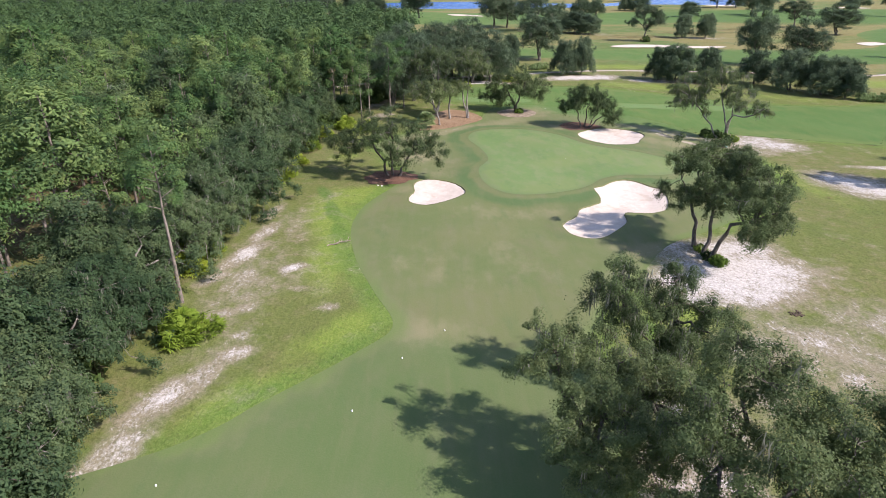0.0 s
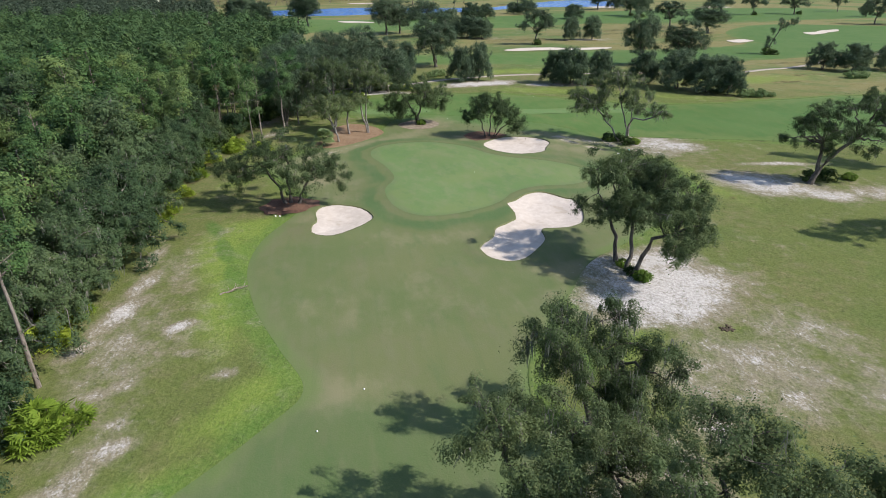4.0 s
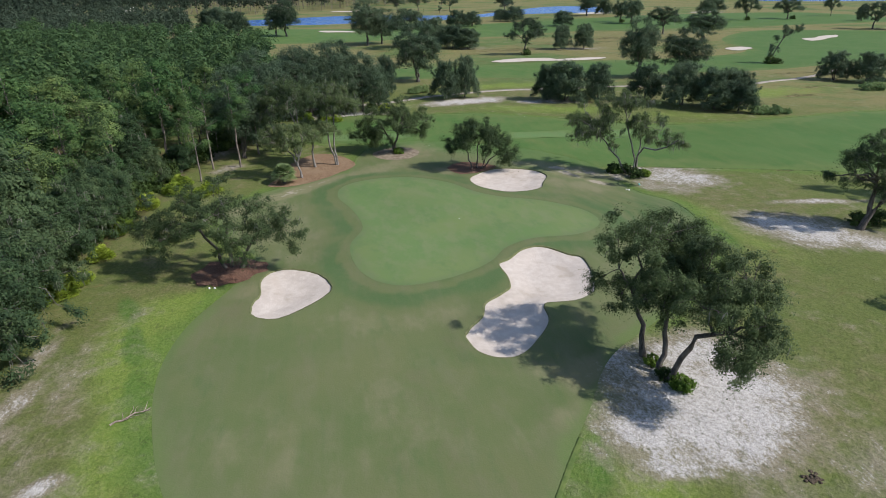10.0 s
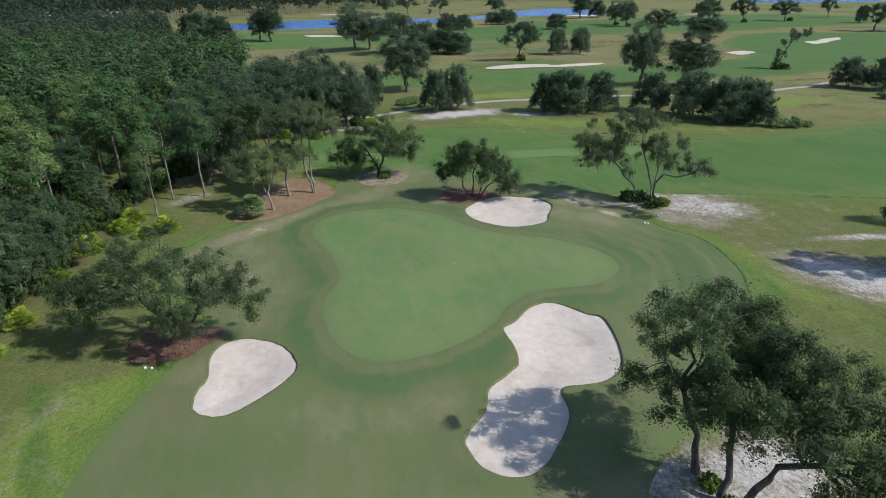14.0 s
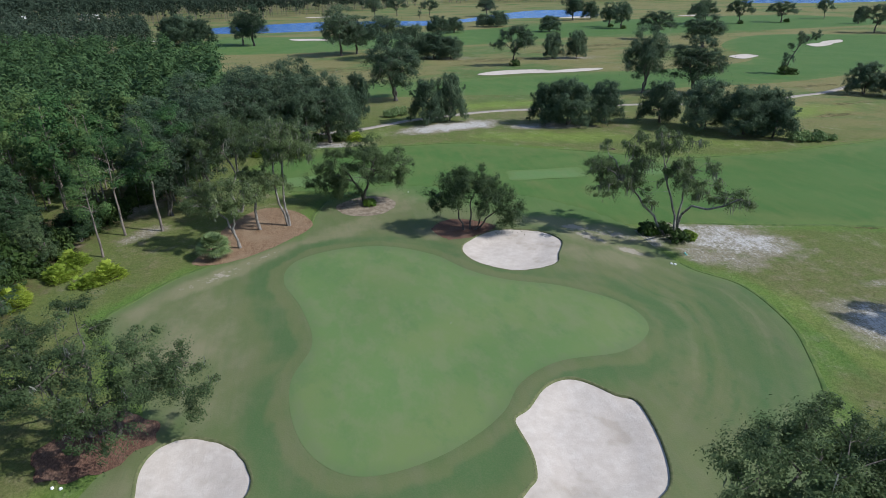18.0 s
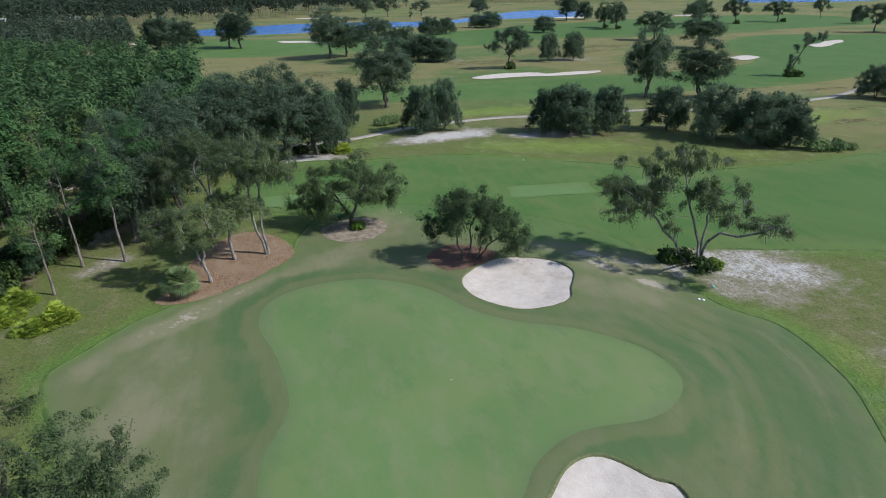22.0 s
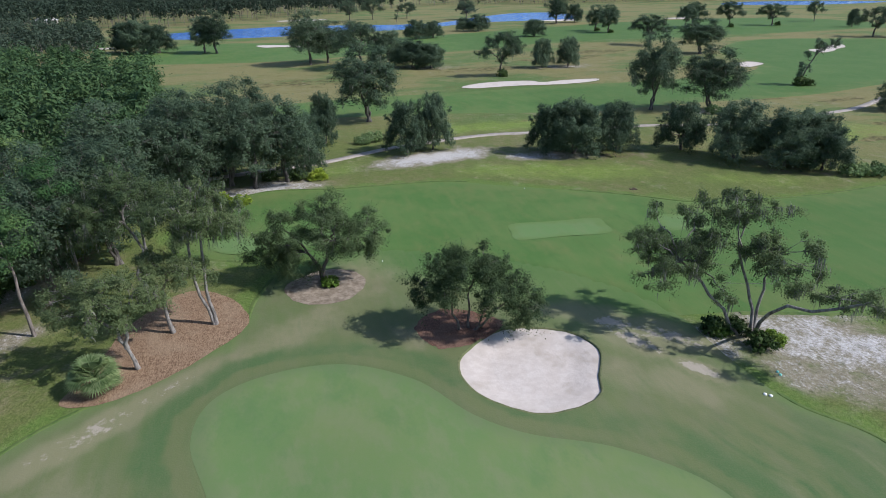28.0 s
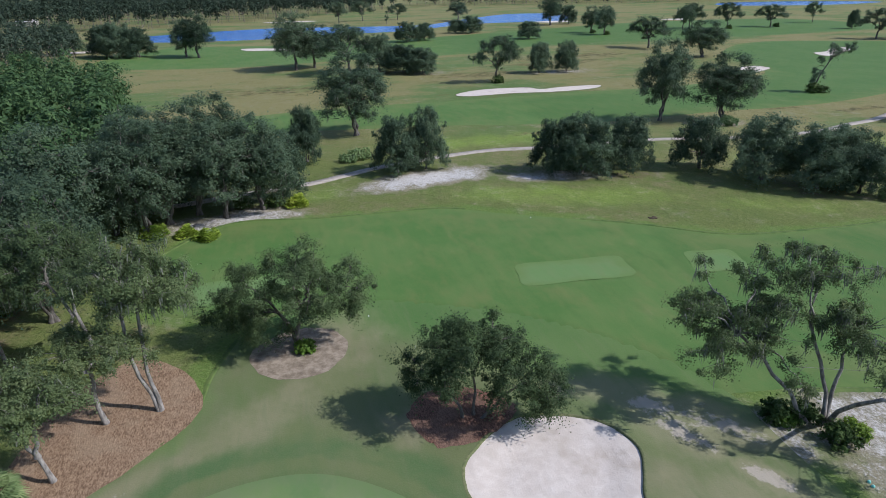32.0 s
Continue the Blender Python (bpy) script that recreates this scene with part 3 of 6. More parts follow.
def patch(outline, cell, lift, cut=(), sink=(), shape=None, raised=False):
    """A surface over an outline, its rim lying on the outline; cut: outlines left open; sink: outlines under which it dips."""
    lo, hi = outline.min(0) - cell, outline.max(0) + cell
    xs, ys = np.arange(lo[0], hi[0] + cell, cell), np.arange(lo[1], hi[1] + cell, cell)
    gx, gy = np.meshgrid(xs, ys)
    p = np.stack([gx.ravel(), gy.ravel()], 1)

    def dist(q):
        d = away(q, outline)
        for c in cut:
            d = np.maximum(d, -away(q, c))
        return d

    d = dist(p)
    n = len(xs)
    i = (np.arange(len(ys) - 1)[:, None] * n + np.arange(n - 1)).ravel()
    quads = np.stack([i, i + 1, i + 1 + n, i + n], 1)
    quads = quads[(d[quads] < 0).any(1)]
    move = np.unique(quads)
    move = move[d[move] > 0]
    for _ in range(3):
        q, e = p[move], 0.02
        dd = dist(q)
        gr = np.stack([dist(q + (e, 0)) - dd, dist(q + (0, e)) - dd], 1) / e
        p[move] = q - np.clip(dd, -cell, cell)[:, None] * gr
    used, quads = np.unique(quads, return_inverse=True)
    p, quads = p[used], quads.reshape(-1, 4)
    z = (shape or relief)(p) + 0.012 + (lift - 0.012) * (1.0 if shape or raised else step(-dist(p), 0.0, 1.6 * cell))
    for s in sink:
        z = z - 0.35 * step(-away(p, s), 0.4, 1.2)
    return np.column_stack([p, z]), quads


# ---------------------------------------------------------------- ground
def spaced(lo, hi, fine, far_lo, far_hi):
    mid = np.arange(lo, hi + fine, fine)
    up, gap, v = [], fine, mid[-1]
    while v < far_hi:
        gap *= 1.055
        v += gap
        up.append(v)
    dn, gap, v = [], fine, mid[0]
    while v > far_lo:
        gap *= 1.055
        v -= gap
        dn.append(v)
    return np.array(dn[::-1] + list(mid) + up)


SANDY_A = [(26.4, 56.8, 4.6, 2.2, -28, 1.15), (30.6, 55.0, 5.0, 2.6, -48, 1.1), (32.6, 60.4, 5.0, 3.4, -50, 1.0), (36.0, 57.2, 3.2, 5.0, 0, 0.9), (25.6, 53.6, 2.6, 1.2, -30, 0.8), (29, 44.6, 7, 5, 20, 0.40), (32.5, 41, 8, 4.5, -35, 0.42), (25.4, 38.5, 5, 4, 0, 0.36), (34.6, 46.5, 6, 4, -40, 0.34), (27, 63, 5, 3.5, -30, 0.5), (26.5, 57.5, 4.5, 5.5, 0, 0.66), (33.5, 59.8, 9.6, 8, 20, 1.0), (29, 56.5, 7, 4.6, 0, 0.95), (41, 50, 14, 7, -50, 0.28), (44, 38, 11, 6, -60, 0.28), (33.5, 65.5, 8.5, 5, 10, 0.9), (28.2, 67.2, 5, 2.6, -20, 0.75), (61.5, 115, 10, 6.5, -35, 0.85), (57.5, 110.5, 7, 4, -50, 0.55), (48, 122, 6, 4, -30, 0.5), (51, 118.5, 8, 4.5, -20, 0.46)]
SANDY_B = [(66.5, 88.8, 10.5, 7, -35, 0.92), (72, 83, 7, 4, -20, 0.7), (80, 82, 7, 4, -10, 0.5), (76, 98.4, 9, 1.3, -10, 0.75), (-23.2, 64, 4.6, 1.9, 72, 0.85), (-22.6, 70, 5.2, 1.8, 78, 0.62), (-23.4, 77.4, 5.4, 1.6, 84, 0.52), (-16.7, 60.4, 1.9, 1.1, 30, 0.78), (-24.8, 57.6, 3.6, 1.6, 62, 0.5), (-20.2, 51.2, 3.4, 1.5, 30, 0.52), (-11.2, 51.8, 1.6, 0.9, 20, 0.5), (-21.2, 38.4, 5.6, 2.2, 62, 0.8), (-23, 31.4, 4.5, 2.2, 60, 0.62), (-17.8, 43.8, 2.8, 1.3, 30, 0.55), (-20.5, 58, 27, 6.2, 86, 0.27), (-15.2, 55.4, 1.6, 0.8, 0, 0.42), (-18.6, 46.6, 2, 1, 0, 0.4), (34, 45, 9, 6, -40, 0.38), (15, 29, 9, 8, 0, 0.55), (20, 36, 6, 5, 0, 0.5)]
SANDY_FAR = [(42, 189.5, 14, 5, 12, 1.15), (49, 191, 6, 5, 0, 0.9), (66, 184, 9, 4, -20, 0.6), (-14, 137, 5, 2.5, 60, 0.55), (-17, 148, 6, 3, 60, 0.5), (120, 210, 9, 4, 0, 0.5), (66, 120, 8, 3, -20, 0.5), (10, 179, 12, 5, 5, 0.85), (60, 185, 6, 3, -10, 0.8),
          (45, 112, 5, 2.5, -20, 0.4), (125, 305, 16, 6, -10, 0.5), (76, 320, 12, 6, 0, 0.5), (60, 470, 40, 10, -15, 0.45), (350, 420, 30, 12, -20, 0.5), (17, 66, 4, 2, -20, 0.42)]
LUSH = [(-12, 84.2, 6, 5, 20, 1.25), (-11.5, 77, 4, 6, 10, 1.0), (-8.6, 48, 10, 3.4, 48, 0.9), (-15.6, 37.6, 10, 3, 42, 0.8), (-15, 76, 13, 4.5, 98, 1.0), (-13, 61, 9, 4, 110, 0.7), (25, 53, 9, 4, 65, 0.75), (-10, 98, 4, 7, 10, 0.45), (57, 92, 4, 18, 5, 0.7), (-13.5, 66, 3, 6, 0, 0.8), (-17, 104, 5, 3, 30, 0.6), (-9, 118, 8, 2.5, 40, 0.55), (20, 205, 12, 6, 0, 0.4), (62, 174, 28, 7, -22, 0.75), (125, 182, 32, 10, 0, 0.8), (60, 213, 34, 7, 0, 0.8), (20, 186, 14, 6, 20, 0.5), (90, 160, 18, 5, -25, 0.5), (84, 104, 8, 7, -20, 0.3)]
LITTER = [(-34, 60, 9, 60, 0, 0.8), (-30, 110, 9, 40, -12, 0.8), (-22, 150, 12, 30, -25, 0.75), (-60, 120, 34, 110, 0, 0.9), (-90, 200, 90, 80, 0, 0.9), (30, 63, 4, 3, 0, 0.5), (100, 163, 13, 6, -30, 0.55), (76, 181, 9, 5, -10, 0.5), (40, 193, 6, 4, 0, 0.5), (12, 182, 10, 6, 0, 0.6), (18, 30, 9, 10, 0, 0.5)]


DEEP = [(-17.8, 86, 4.5, 1.3, 112, 0.9), (-15.2, 78, 5.5, 1.3, 106, 1.0), (-12.9, 70.5, 4.5, 1.4, 112, 1.0), (-10.2, 62.5, 5, 1.0, 112, 0.8), (-7.4, 55.2, 4.5, 0.9, 112, 0.7), (-8.4, 44.2, 6, 1.0, 46, 0.7), (-14.2, 38.4, 6, 1.0, 46, 0.7), (24.4, 60.6, 2.4, 1.2, -30, 0.9), (21.6, 55.4, 5, 1.4, 66, 0.8), (19.6, 48, 4, 1.2, 80, 0.7), (27.6, 53.2, 2.5, 1.0, -20, 0.7), (54.6, 90, 9, 1.5, 82, 0.7), (-11.6, 115.6, 6, 1.6, 48, 0.8), (50, 86, 7, 1.3, 45, 0.6)]
SCRUB = [(84.5, 113.6, 6, 1.6, -10, 0.8), (137, 175, 9, 2.5, 5, 0.8), (152, 186, 8, 3, 10, 0.7), (150, 222, 12, 3, 0, 0.7), (165, 212, 12, 3, 10, 0.8), (178, 230, 16, 4, 5, 0.7), (95, 310, 30, 9, -5, 0.75), (130, 330, 34, 10, 0, 0.7), (60, 330, 26, 10, 0, 0.7), (20, 300, 40, 12, 0, 0.6), (160, 350, 30, 12, 10, 0.7), (75, 215, 10, 2, 5, 0.5), (220, 250, 22, 5, 10, 0.6), (100, 430, 60, 14, 0, 0.6), (200, 470, 60, 14, 0, 0.6)]


def build_ground():
    xs, ys = spaced(-34, 92, 0.65, -2600, 2600), spaced(18, 172, 0.65, -700, 4200)
    gx, gy = np.meshgrid(xs, ys)
    p = np.stack([gx.ravel(), gy.ravel()], 1)
    n = len(xs)
    i = (np.arange(len(ys) - 1)[:, None] * n + np.arange(n - 1)).ravel()
    z = relief(p)
    close = (1 - step(p[:, 0], 84, 92)) * (1 - step(p[:, 1], 164, 172)) * step(p[:, 0], -34, -30) * step(p[:, 1], 18, 21)
    for o in (FAIRWAY, FAIRWAY_NORTH, *MULCHES, MULCH_C):
        z = z - 0.6 * close * step(-away(p, o), 0.7, 2.2)
    for b in BUNKERS:
        z = z - 1.0 * step(-away(p, b), 0.0, 1.5)
    far = step(np.hypot(p[:, 0] - 20, (p[:, 1] - 90) * 0.9), 95, 150)
    me = mesh_np("ground", np.column_stack([p, z]), np.stack([i, i + 1, i + 1 + n, i + n], 1), M_ROUGH, True,
                 sand=ellipses(p, SANDY_A + SANDY_B + SANDY_FAR), lush=ellipses(p, LUSH), litter=ellipses(p, LITTER), scrub=ellipses(p, SCRUB), deep=ellipses(p, DEEP), far=far,
                 verge=1 - step(np.minimum(away(p, FAIRWAY), away(p, FAIRWAY_NORTH)), 0.2, 4.5))
    tagged(new("ground", me), "rough grass with yellowed turf and bare sandy patches", "rough grass", kind="structure")


build_ground()


WORN = [(25.4, 65.4, 4.5, 3.0, 30, 1.0), (21.5, 60.5, 3, 1.6, 50, 0.6), (21, 141, 11, 5, 80, 0.62), (14, 131, 10, 4, 30, 0.62), (-1, 121.5, 15, 2.4, 40, 0.95), (-10, 113, 5, 2.5, 50, 0.6), (44, 113, 8, 4, -40, 0.62), (46.5, 121, 7, 5, -30, 1.0), (41, 127, 8, 3, -25, 0.8), (0, 47, 9, 4, -20, 0.5), (6, 62, 15, 12, 0, 0.30),
        (23, 66, 6, 4, 0, 0.6), (-6, 87, 5, 4, 0, 0.5), (9, 77, 11, 4, 0, 0.4), (26, 127, 5, 4, 0, 0.5), (-3, 106, 6, 13, 10, 0.55), (0, 96, 4, 6, 0, 0.4), (45.0, 119.6, 4.2, 1.5, -62, 1.5), (47.8, 114.4, 3.6, 1.3, -60, 1.35), (44.4, 123.6, 3.2, 1.6, -40, 1.4), (49, 119.5, 5, 2.2, -50, 1.25)]


def turf(name, outline, cell, lift, material, label, cut=(), sink=(), raised=False):
    v, q = patch(outline, cell, lift, cut, sink, None, raised)
    x, y = v[:, 0], v[:, 1]
    edge, north = away(v[:, :2], outline), (1 - step(away(v[:, :2], FAIRWAY_NORTH), -1, 11)) * (outline is FAIRWAY)
    for a, b in ((FAIRWAY, FAIRWAY_NORTH), (FAIRWAY_NORTH, FAIRWAY)):
        if outline is a:
            edge = edge - 40 * (1 - step(away(v[:, :2], b), 2, 9))
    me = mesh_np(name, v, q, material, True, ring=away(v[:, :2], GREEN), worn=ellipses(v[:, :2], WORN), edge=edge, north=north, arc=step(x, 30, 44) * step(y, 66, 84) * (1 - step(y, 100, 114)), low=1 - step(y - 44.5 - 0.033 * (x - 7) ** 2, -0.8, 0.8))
    return tagged(new(name, me), label, name.replace("_", " "), kind="structure")


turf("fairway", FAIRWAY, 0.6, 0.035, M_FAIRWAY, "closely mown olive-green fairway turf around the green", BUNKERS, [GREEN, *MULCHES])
turf("fairway", FAIRWAY_NORTH, 1.0, 0.05, M_FAIRWAY_FAR, "mown bright green fairway beyond the green", sink=[FAIRWAY, *TEES])
turf("fairway", FAIRWAY_FAR, 4.0, 0.05, M_FAIRWAY_FAR, "mown green fairway beyond the cart path")
turf("fairway", FAIRWAY_LAKE, 6.0, 0.05, M_FAIRWAY_FAR, "distant mown fairway near the lake")
turf("putting_green", GREEN, 0.5, 0.044, M_GREEN, "smooth pale green putting surface with curved outline", raised=True)
for o in TEES:
    turf("tee_box", o, 0.7, 0.07, M_TEE, "flat pale green rectangular tee box", raised=True)
for o in MULCHES:
    turf("mulch_bed", o, 0.4, 0.055, M_MULCH if o is MULCH_D else M_MULCH_RED, "brown pine straw bed under slender trees" if o is MULCH_D else "reddish pine straw bed round an oak", raised=True)
turf("soil_bed", MULCH_C, 0.5, 0.055, M_SCREE, "bare sandy soil ring around an oak", raised=True)
turf("lake", LAKE, 8.0, 0.08, M_WATER, "long calm blue lake between distant fairways")
turf("lake", LAKE_EAST, 10.0, 0.08, M_WATER, "blue pond far across the course")


def grass_edge(outline, other, label, far=1.0):
    """The taller grass that stands along a mown edge: a low tufted ridge."""
    ring = closed(outline[::2], 6)
    n = len(ring)
    nrm = np.roll(ring, -1, 0) - np.roll(ring, 1, 0)
    nrm = np.stack([nrm[:, 1], -nrm[:, 0]], 1) / np.linalg.norm(nrm, axis=1)[:, None]
    if away(ring[:1] + nrm[:1] * 0.3, outline)[0] < 0:
        nrm = -nrm
    rng = np.random.default_rng(n)
    rows = []
    for off, z in ((-0.02, -0.05), (0.02, 0.030), (0.14, 0.042), (0.34, 0.025), (0.62, -0.05)):
        q = ring + nrm * (off * far + rng.normal(0, 0.02, (n, 1)))
        rows.append(np.column_stack([q, relief(q) + (z + rng.normal(0, 0.012, n) * (z > 0)) * far]))
    i = np.arange(n)
    j = (i + 1) % n
    quads = np.vstack([np.stack([i + k * n, j + k * n, j + (k + 1) * n, i + (k + 1) * n], 1) for k in range(4)])
    open_turf = (away(ring, other) < 3.5) | ((ring[:, 0] < -1) & (ring[:, 1] < 100)) | ((ring[:, 0] > 21) & (ring[:, 0] < 40) & (ring[:, 1] < 76)) | ((ring[:, 0] > 44) & (ring[:, 0] < 58) & (ring[:, 1] > 110))
    quads = quads[~open_turf[quads % n].any(1)]
    tagged(new("grass_edge", mesh_np("grass_edge", np.vstack(rows), quads, M_EDGE, True)), label, "grass edge", kind="structure")


grass_edge(FAIRWAY, FAIRWAY_NORTH, "taller rough grass standing along the mown fairway edge")
grass_edge(FAIRWAY_NORTH, FAIRWAY, "taller rough grass standing along the far fairway edge", 1.6)


def bunker(outline, cell, depth, lip, label, lift=0.03):
    """A sand trap: a hollow of sand and the cut turf edge round it."""
    c = outline.mean(0)
    t = thing("bunker", pose(c[0], c[1], 0), label, "sand bunker", "bunkers on the course", "structure")
    hollow = lambda p: relief(p) - lip - depth * step(-away(p, outline), 0.0, 3.0)  # noqa: E731
    v, q = patch(outline, cell, lift, shape=hollow)
    v[:, :2] -= c
    part("sand", mesh_np("sand", v, q, M_SAND, True), t)
    ring = outline if len(outline) > 60 else closed(outline, 2)
    hi = np.column_stack([ring, relief(ring) + 0.02 + lift])
    out = hi.copy()
    nrm = np.roll(ring, -1, 0) - np.roll(ring, 1, 0)
    nrm = np.stack([nrm[:, 1], -nrm[:, 0]], 1) / np.linalg.norm(nrm, axis=1)[:, None]
    if away(ring[:1] + nrm[:1] * 0.3, outline)[0] < 0:
        nrm = -nrm
    jag = 0.03 + 0.02 * np.sin(np.arange(len(ring)) * 1.3) + 0.015 * np.sin(np.arange(len(ring)) * 5.1)
    out[:, :2] += nrm * 0.16
    out[:, 2] = relief(out[:, :2]) + 0.02
    hi[:, :2] -= nrm * jag[:, None]
    low = hi.copy()
    low[:, :2] -= nrm * 0.10
    low[:, 2] -= lip + 0.15
    n = len(ring)
    i = np.arange(n)
    j = (i + 1) % n
    q = np.vstack([np.stack([i, j, j + n, i + n], 1), np.stack([i + n, j + n, j + 2 * n, i + 2 * n], 1)])
    v = np.vstack([out, hi, low])
    v[:, :2] -= c
    part("turf_lip", mesh_np("turf_lip", v, q, M_LIP, True), t, "dark grassy lip")


bunker(BUNKER_W, 0.45, 0.30, 0.12, "kidney-shaped pale sand bunker beside the green")
bunker(BUNKER_E, 0.45, 0.35, 0.15, "large double-lobed white sand bunker partly in tree shade")
bunker(BUNKER_N, 0.45, 0.35, 0.13, "rounded pale sand bunker behind the green")
for o in FAR_BUNKERS:
    bunker(o, 1.6, 0.0, 0.06, "distant white sand bunker in a fairway", 0.22)


def build_path():
    d = np.gradient(CART_PATH, axis=0)
    d /= np.linalg.norm(d, axis=1)[:, None]
    side = np.stack([-d[:, 1], d[:, 0]], 1)
    rows = []
    for off, z in ((-1.05, -0.1), (-1.0, 0.09), (0, 0.12), (1.0, 0.09), (1.05, -0.1)):
        q = CART_PATH + side * off
        rows.append(np.column_stack([q, relief(q) + z]))
    v = np.stack(rows, 1).reshape(-1, 3)
    i = (np.arange(len(CART_PATH) - 1)[:, None] * 5 + np.arange(4)).ravel()
    tagged(new("cart_path", mesh_np("cart_path", v, np.stack([i, i + 5, i + 6, i + 1], 1), M_PATH, True)), "narrow pale concrete cart path winding between trees", "cart path", kind="structure")


build_path()


# ---------------------------------------------------------------- trees
def tube(path, radii, sides=6):
    """A tapered limb along a path."""
    path = np.asarray(path, float)
    d = np.gradient(path, axis=0)
    d /= np.linalg.norm(d, axis=1)[:, None] + 1e-9
    ref = np.where(np.abs(d[:, 2:]) > 0.9, (1.0, 0, 0), (0, 0, 1.0))
    u = np.cross(d, ref)
    u /= np.linalg.norm(u, axis=1)[:, None] + 1e-9
    w = np.cross(d, u)
    a = np.arange(sides) * 2 * np.pi / sides
    r = np.asarray(radii, float)[:, None, None]
    v = path[:, None] + r * (np.cos(a)[None, :, None] * u[:, None] + np.sin(a)[None, :, None] * w[:, None])
    k = np.arange(sides)
    i = (np.arange(len(path) - 1)[:, None] * sides + k).ravel()
    j = (np.arange(len(path) - 1)[:, None] * sides + (k + 1) % sides).ravel()
    return v.reshape(-1, 3), np.stack([i, j, j + sides, i + sides], 1)


def join(pieces):
    vs, qs, n = [], [], 0
    for v, q in pieces:
        vs.append(v)
        qs.append(q + n)
        n += len(v)
    return np.vstack(vs), np.vstack(qs)


def bend(rng, a, b, n=6, lift=0.0, wob=0.08):
    """A crooked way from a to b that first rises by lift of its length."""
    a, b = np.asarray(a, float), np.asarray(b, float)
    t = np.linspace(0, 1, n)[:, None]
    size = np.linalg.norm(b - a)
    p = a + (b - a) * t + np.array([0, 0, lift * size]) * np.sin(np.pi * t)
    p[1:-1] += rng.normal(0, wob * size, (n - 2, 3)) * (0.6, 0.6, 0.4)
    return p


def kmeans(rng, p, k):
    k = min(k, len(p))
    c = p[rng.choice(len(p), k, replace=False)]
    for _ in range(6):
        who = ((p[:, None] - c[None]) ** 2).sum(-1).argmin(1)
        c = np.array([p[who == j].mean(0) if (who == j).any() else c[j] for j in range(k)])
    return who, c


def leaves(rng, tips, per, spread, size, flat=0.85, narrow=0.62, droop=0.0, centre=None, loose=1.0, wild=0.44):
    """Small pointed leaf blades in domed clumps round the tips, turned outwards from their clump."""
    n = len(tips) * per
    d = rng.normal(0, 1, (n, 3))
    d /= np.linalg.norm(d, axis=1)[:, None]
    big = np.repeat(rng.uniform(0.65, 1.35, (len(tips), 1)), per, 0)
    reach = 1.10 * rng.uniform(0.04, 1.0, (n, 1)) ** 0.6 + loose * rng.uniform(0, 1, (n, 1)) ** 3.5
    skew = np.repeat(rng.uniform(0.55, 1.45, (len(tips), 3)), per, 0)
    at = np.repeat(tips, per, 0) + d * big * skew * reach * np.array([spread, spread, spread * flat])
    lean = np.repeat(rng.normal(0, 0.35, (len(tips), 3)), per, 0) * spread
    at += lean * reach * reach - np.array([0, 0, 0.18 * spread]) * reach**2
    out = at - (tips.mean(0) if centre is None else centre)
    out /= np.linalg.norm(out, axis=1)[:, None] + 1e-9
    nrm = rng.normal(0, 1, (n, 3)) * wild + d * 0.80 + out * 0.45 + (0, 0, 0.35)
    nrm /= np.linalg.norm(nrm, axis=1)[:, None]
    along = np.cross(nrm, rng.normal(0, 1, (n, 3)))
    along[:, 2] -= droop
    along /= np.linalg.norm(along, axis=1)[:, None] + 1e-9
    side = np.cross(nrm, along)
    length = size * rng.uniform(0.6, 1.4, (n, 1))
    l, w = along * length * 0.5, side * length * narrow * 0.5
    return np.stack([at - l - w, at - l + w, at + l], 1).reshape(-1, 3), np.arange(3 * n).reshape(-1, 3)


def strands(rng, tips, n, longest, width=0.034):
    """Hanging moss: bunches of narrow ragged strips."""
    n = max(6, n // 6) * 6
    spot = tips[rng.integers(0, len(tips), n // 6)] + rng.normal(0, 0.14, (n // 6, 3))
    p = np.repeat(spot, 6, 0) + rng.normal(0, 0.17, (n, 3))
    a = rng.uniform(0, np.pi, n)
    side = np.stack([np.cos(a), np.sin(a), 0 * a], 1) * width * rng.uniform(0.6, 1.6, (n, 1))
    length = np.repeat(rng.uniform(0.35, 1.0, (n // 6, 1)), 6, 0) * rng.uniform(0.5, 1.1, (n, 1)) * longest
    sway = rng.normal(0, 0.08, (n, 3)) * (1, 1, 0)
    dn = np.array([0, 0, -1.0])
    v = np.stack([p - side, p + side, p + sway + dn * length * 0.5 + side * 0.9, p + sway + dn * length * 0.5 - side * 0.9,
                  p + sway * 1.6 + dn * length + side * 0.2, p + sway * 1.6 + dn * length - side * 0.2], 1).reshape(-1, 3)
    b = np.arange(n)[:, None] * 6
    return v, np.vstack([b + (0, 1, 2, 3), b + (3, 2, 4, 5)])


def lobed(rng, lobes, n, under=-0.75, loose=0.42):
    """Twig ends in loose bunches over the shells of the crown's lobes."""
    lobes = np.asarray(lobes, float) * (1, 1, 1, 1.08, 1.08, 1.08)
    w = lobes[:, 3:].prod(1) ** (2 / 3)
    n = max(1, n // 3)
    which = rng.choice(len(lobes), n * 3, p=w / w.sum())
    d = rng.normal(0, 1, (n * 3, 3))
    d /= np.linalg.norm(d, axis=1)[:, None]
    keep = np.flatnonzero(d[:, 2] > under)[:n]
    r = rng.uniform(0.2, 1.25, (len(keep), 1)) ** 0.5
    spots = lobes[which[keep], :3] + d[keep] * r * lobes[which[keep], 3:]
    return np.repeat(spots, 3, 0) + rng.normal(0, loose, (len(spots) * 3, 3)) * (1, 1, 0.7)


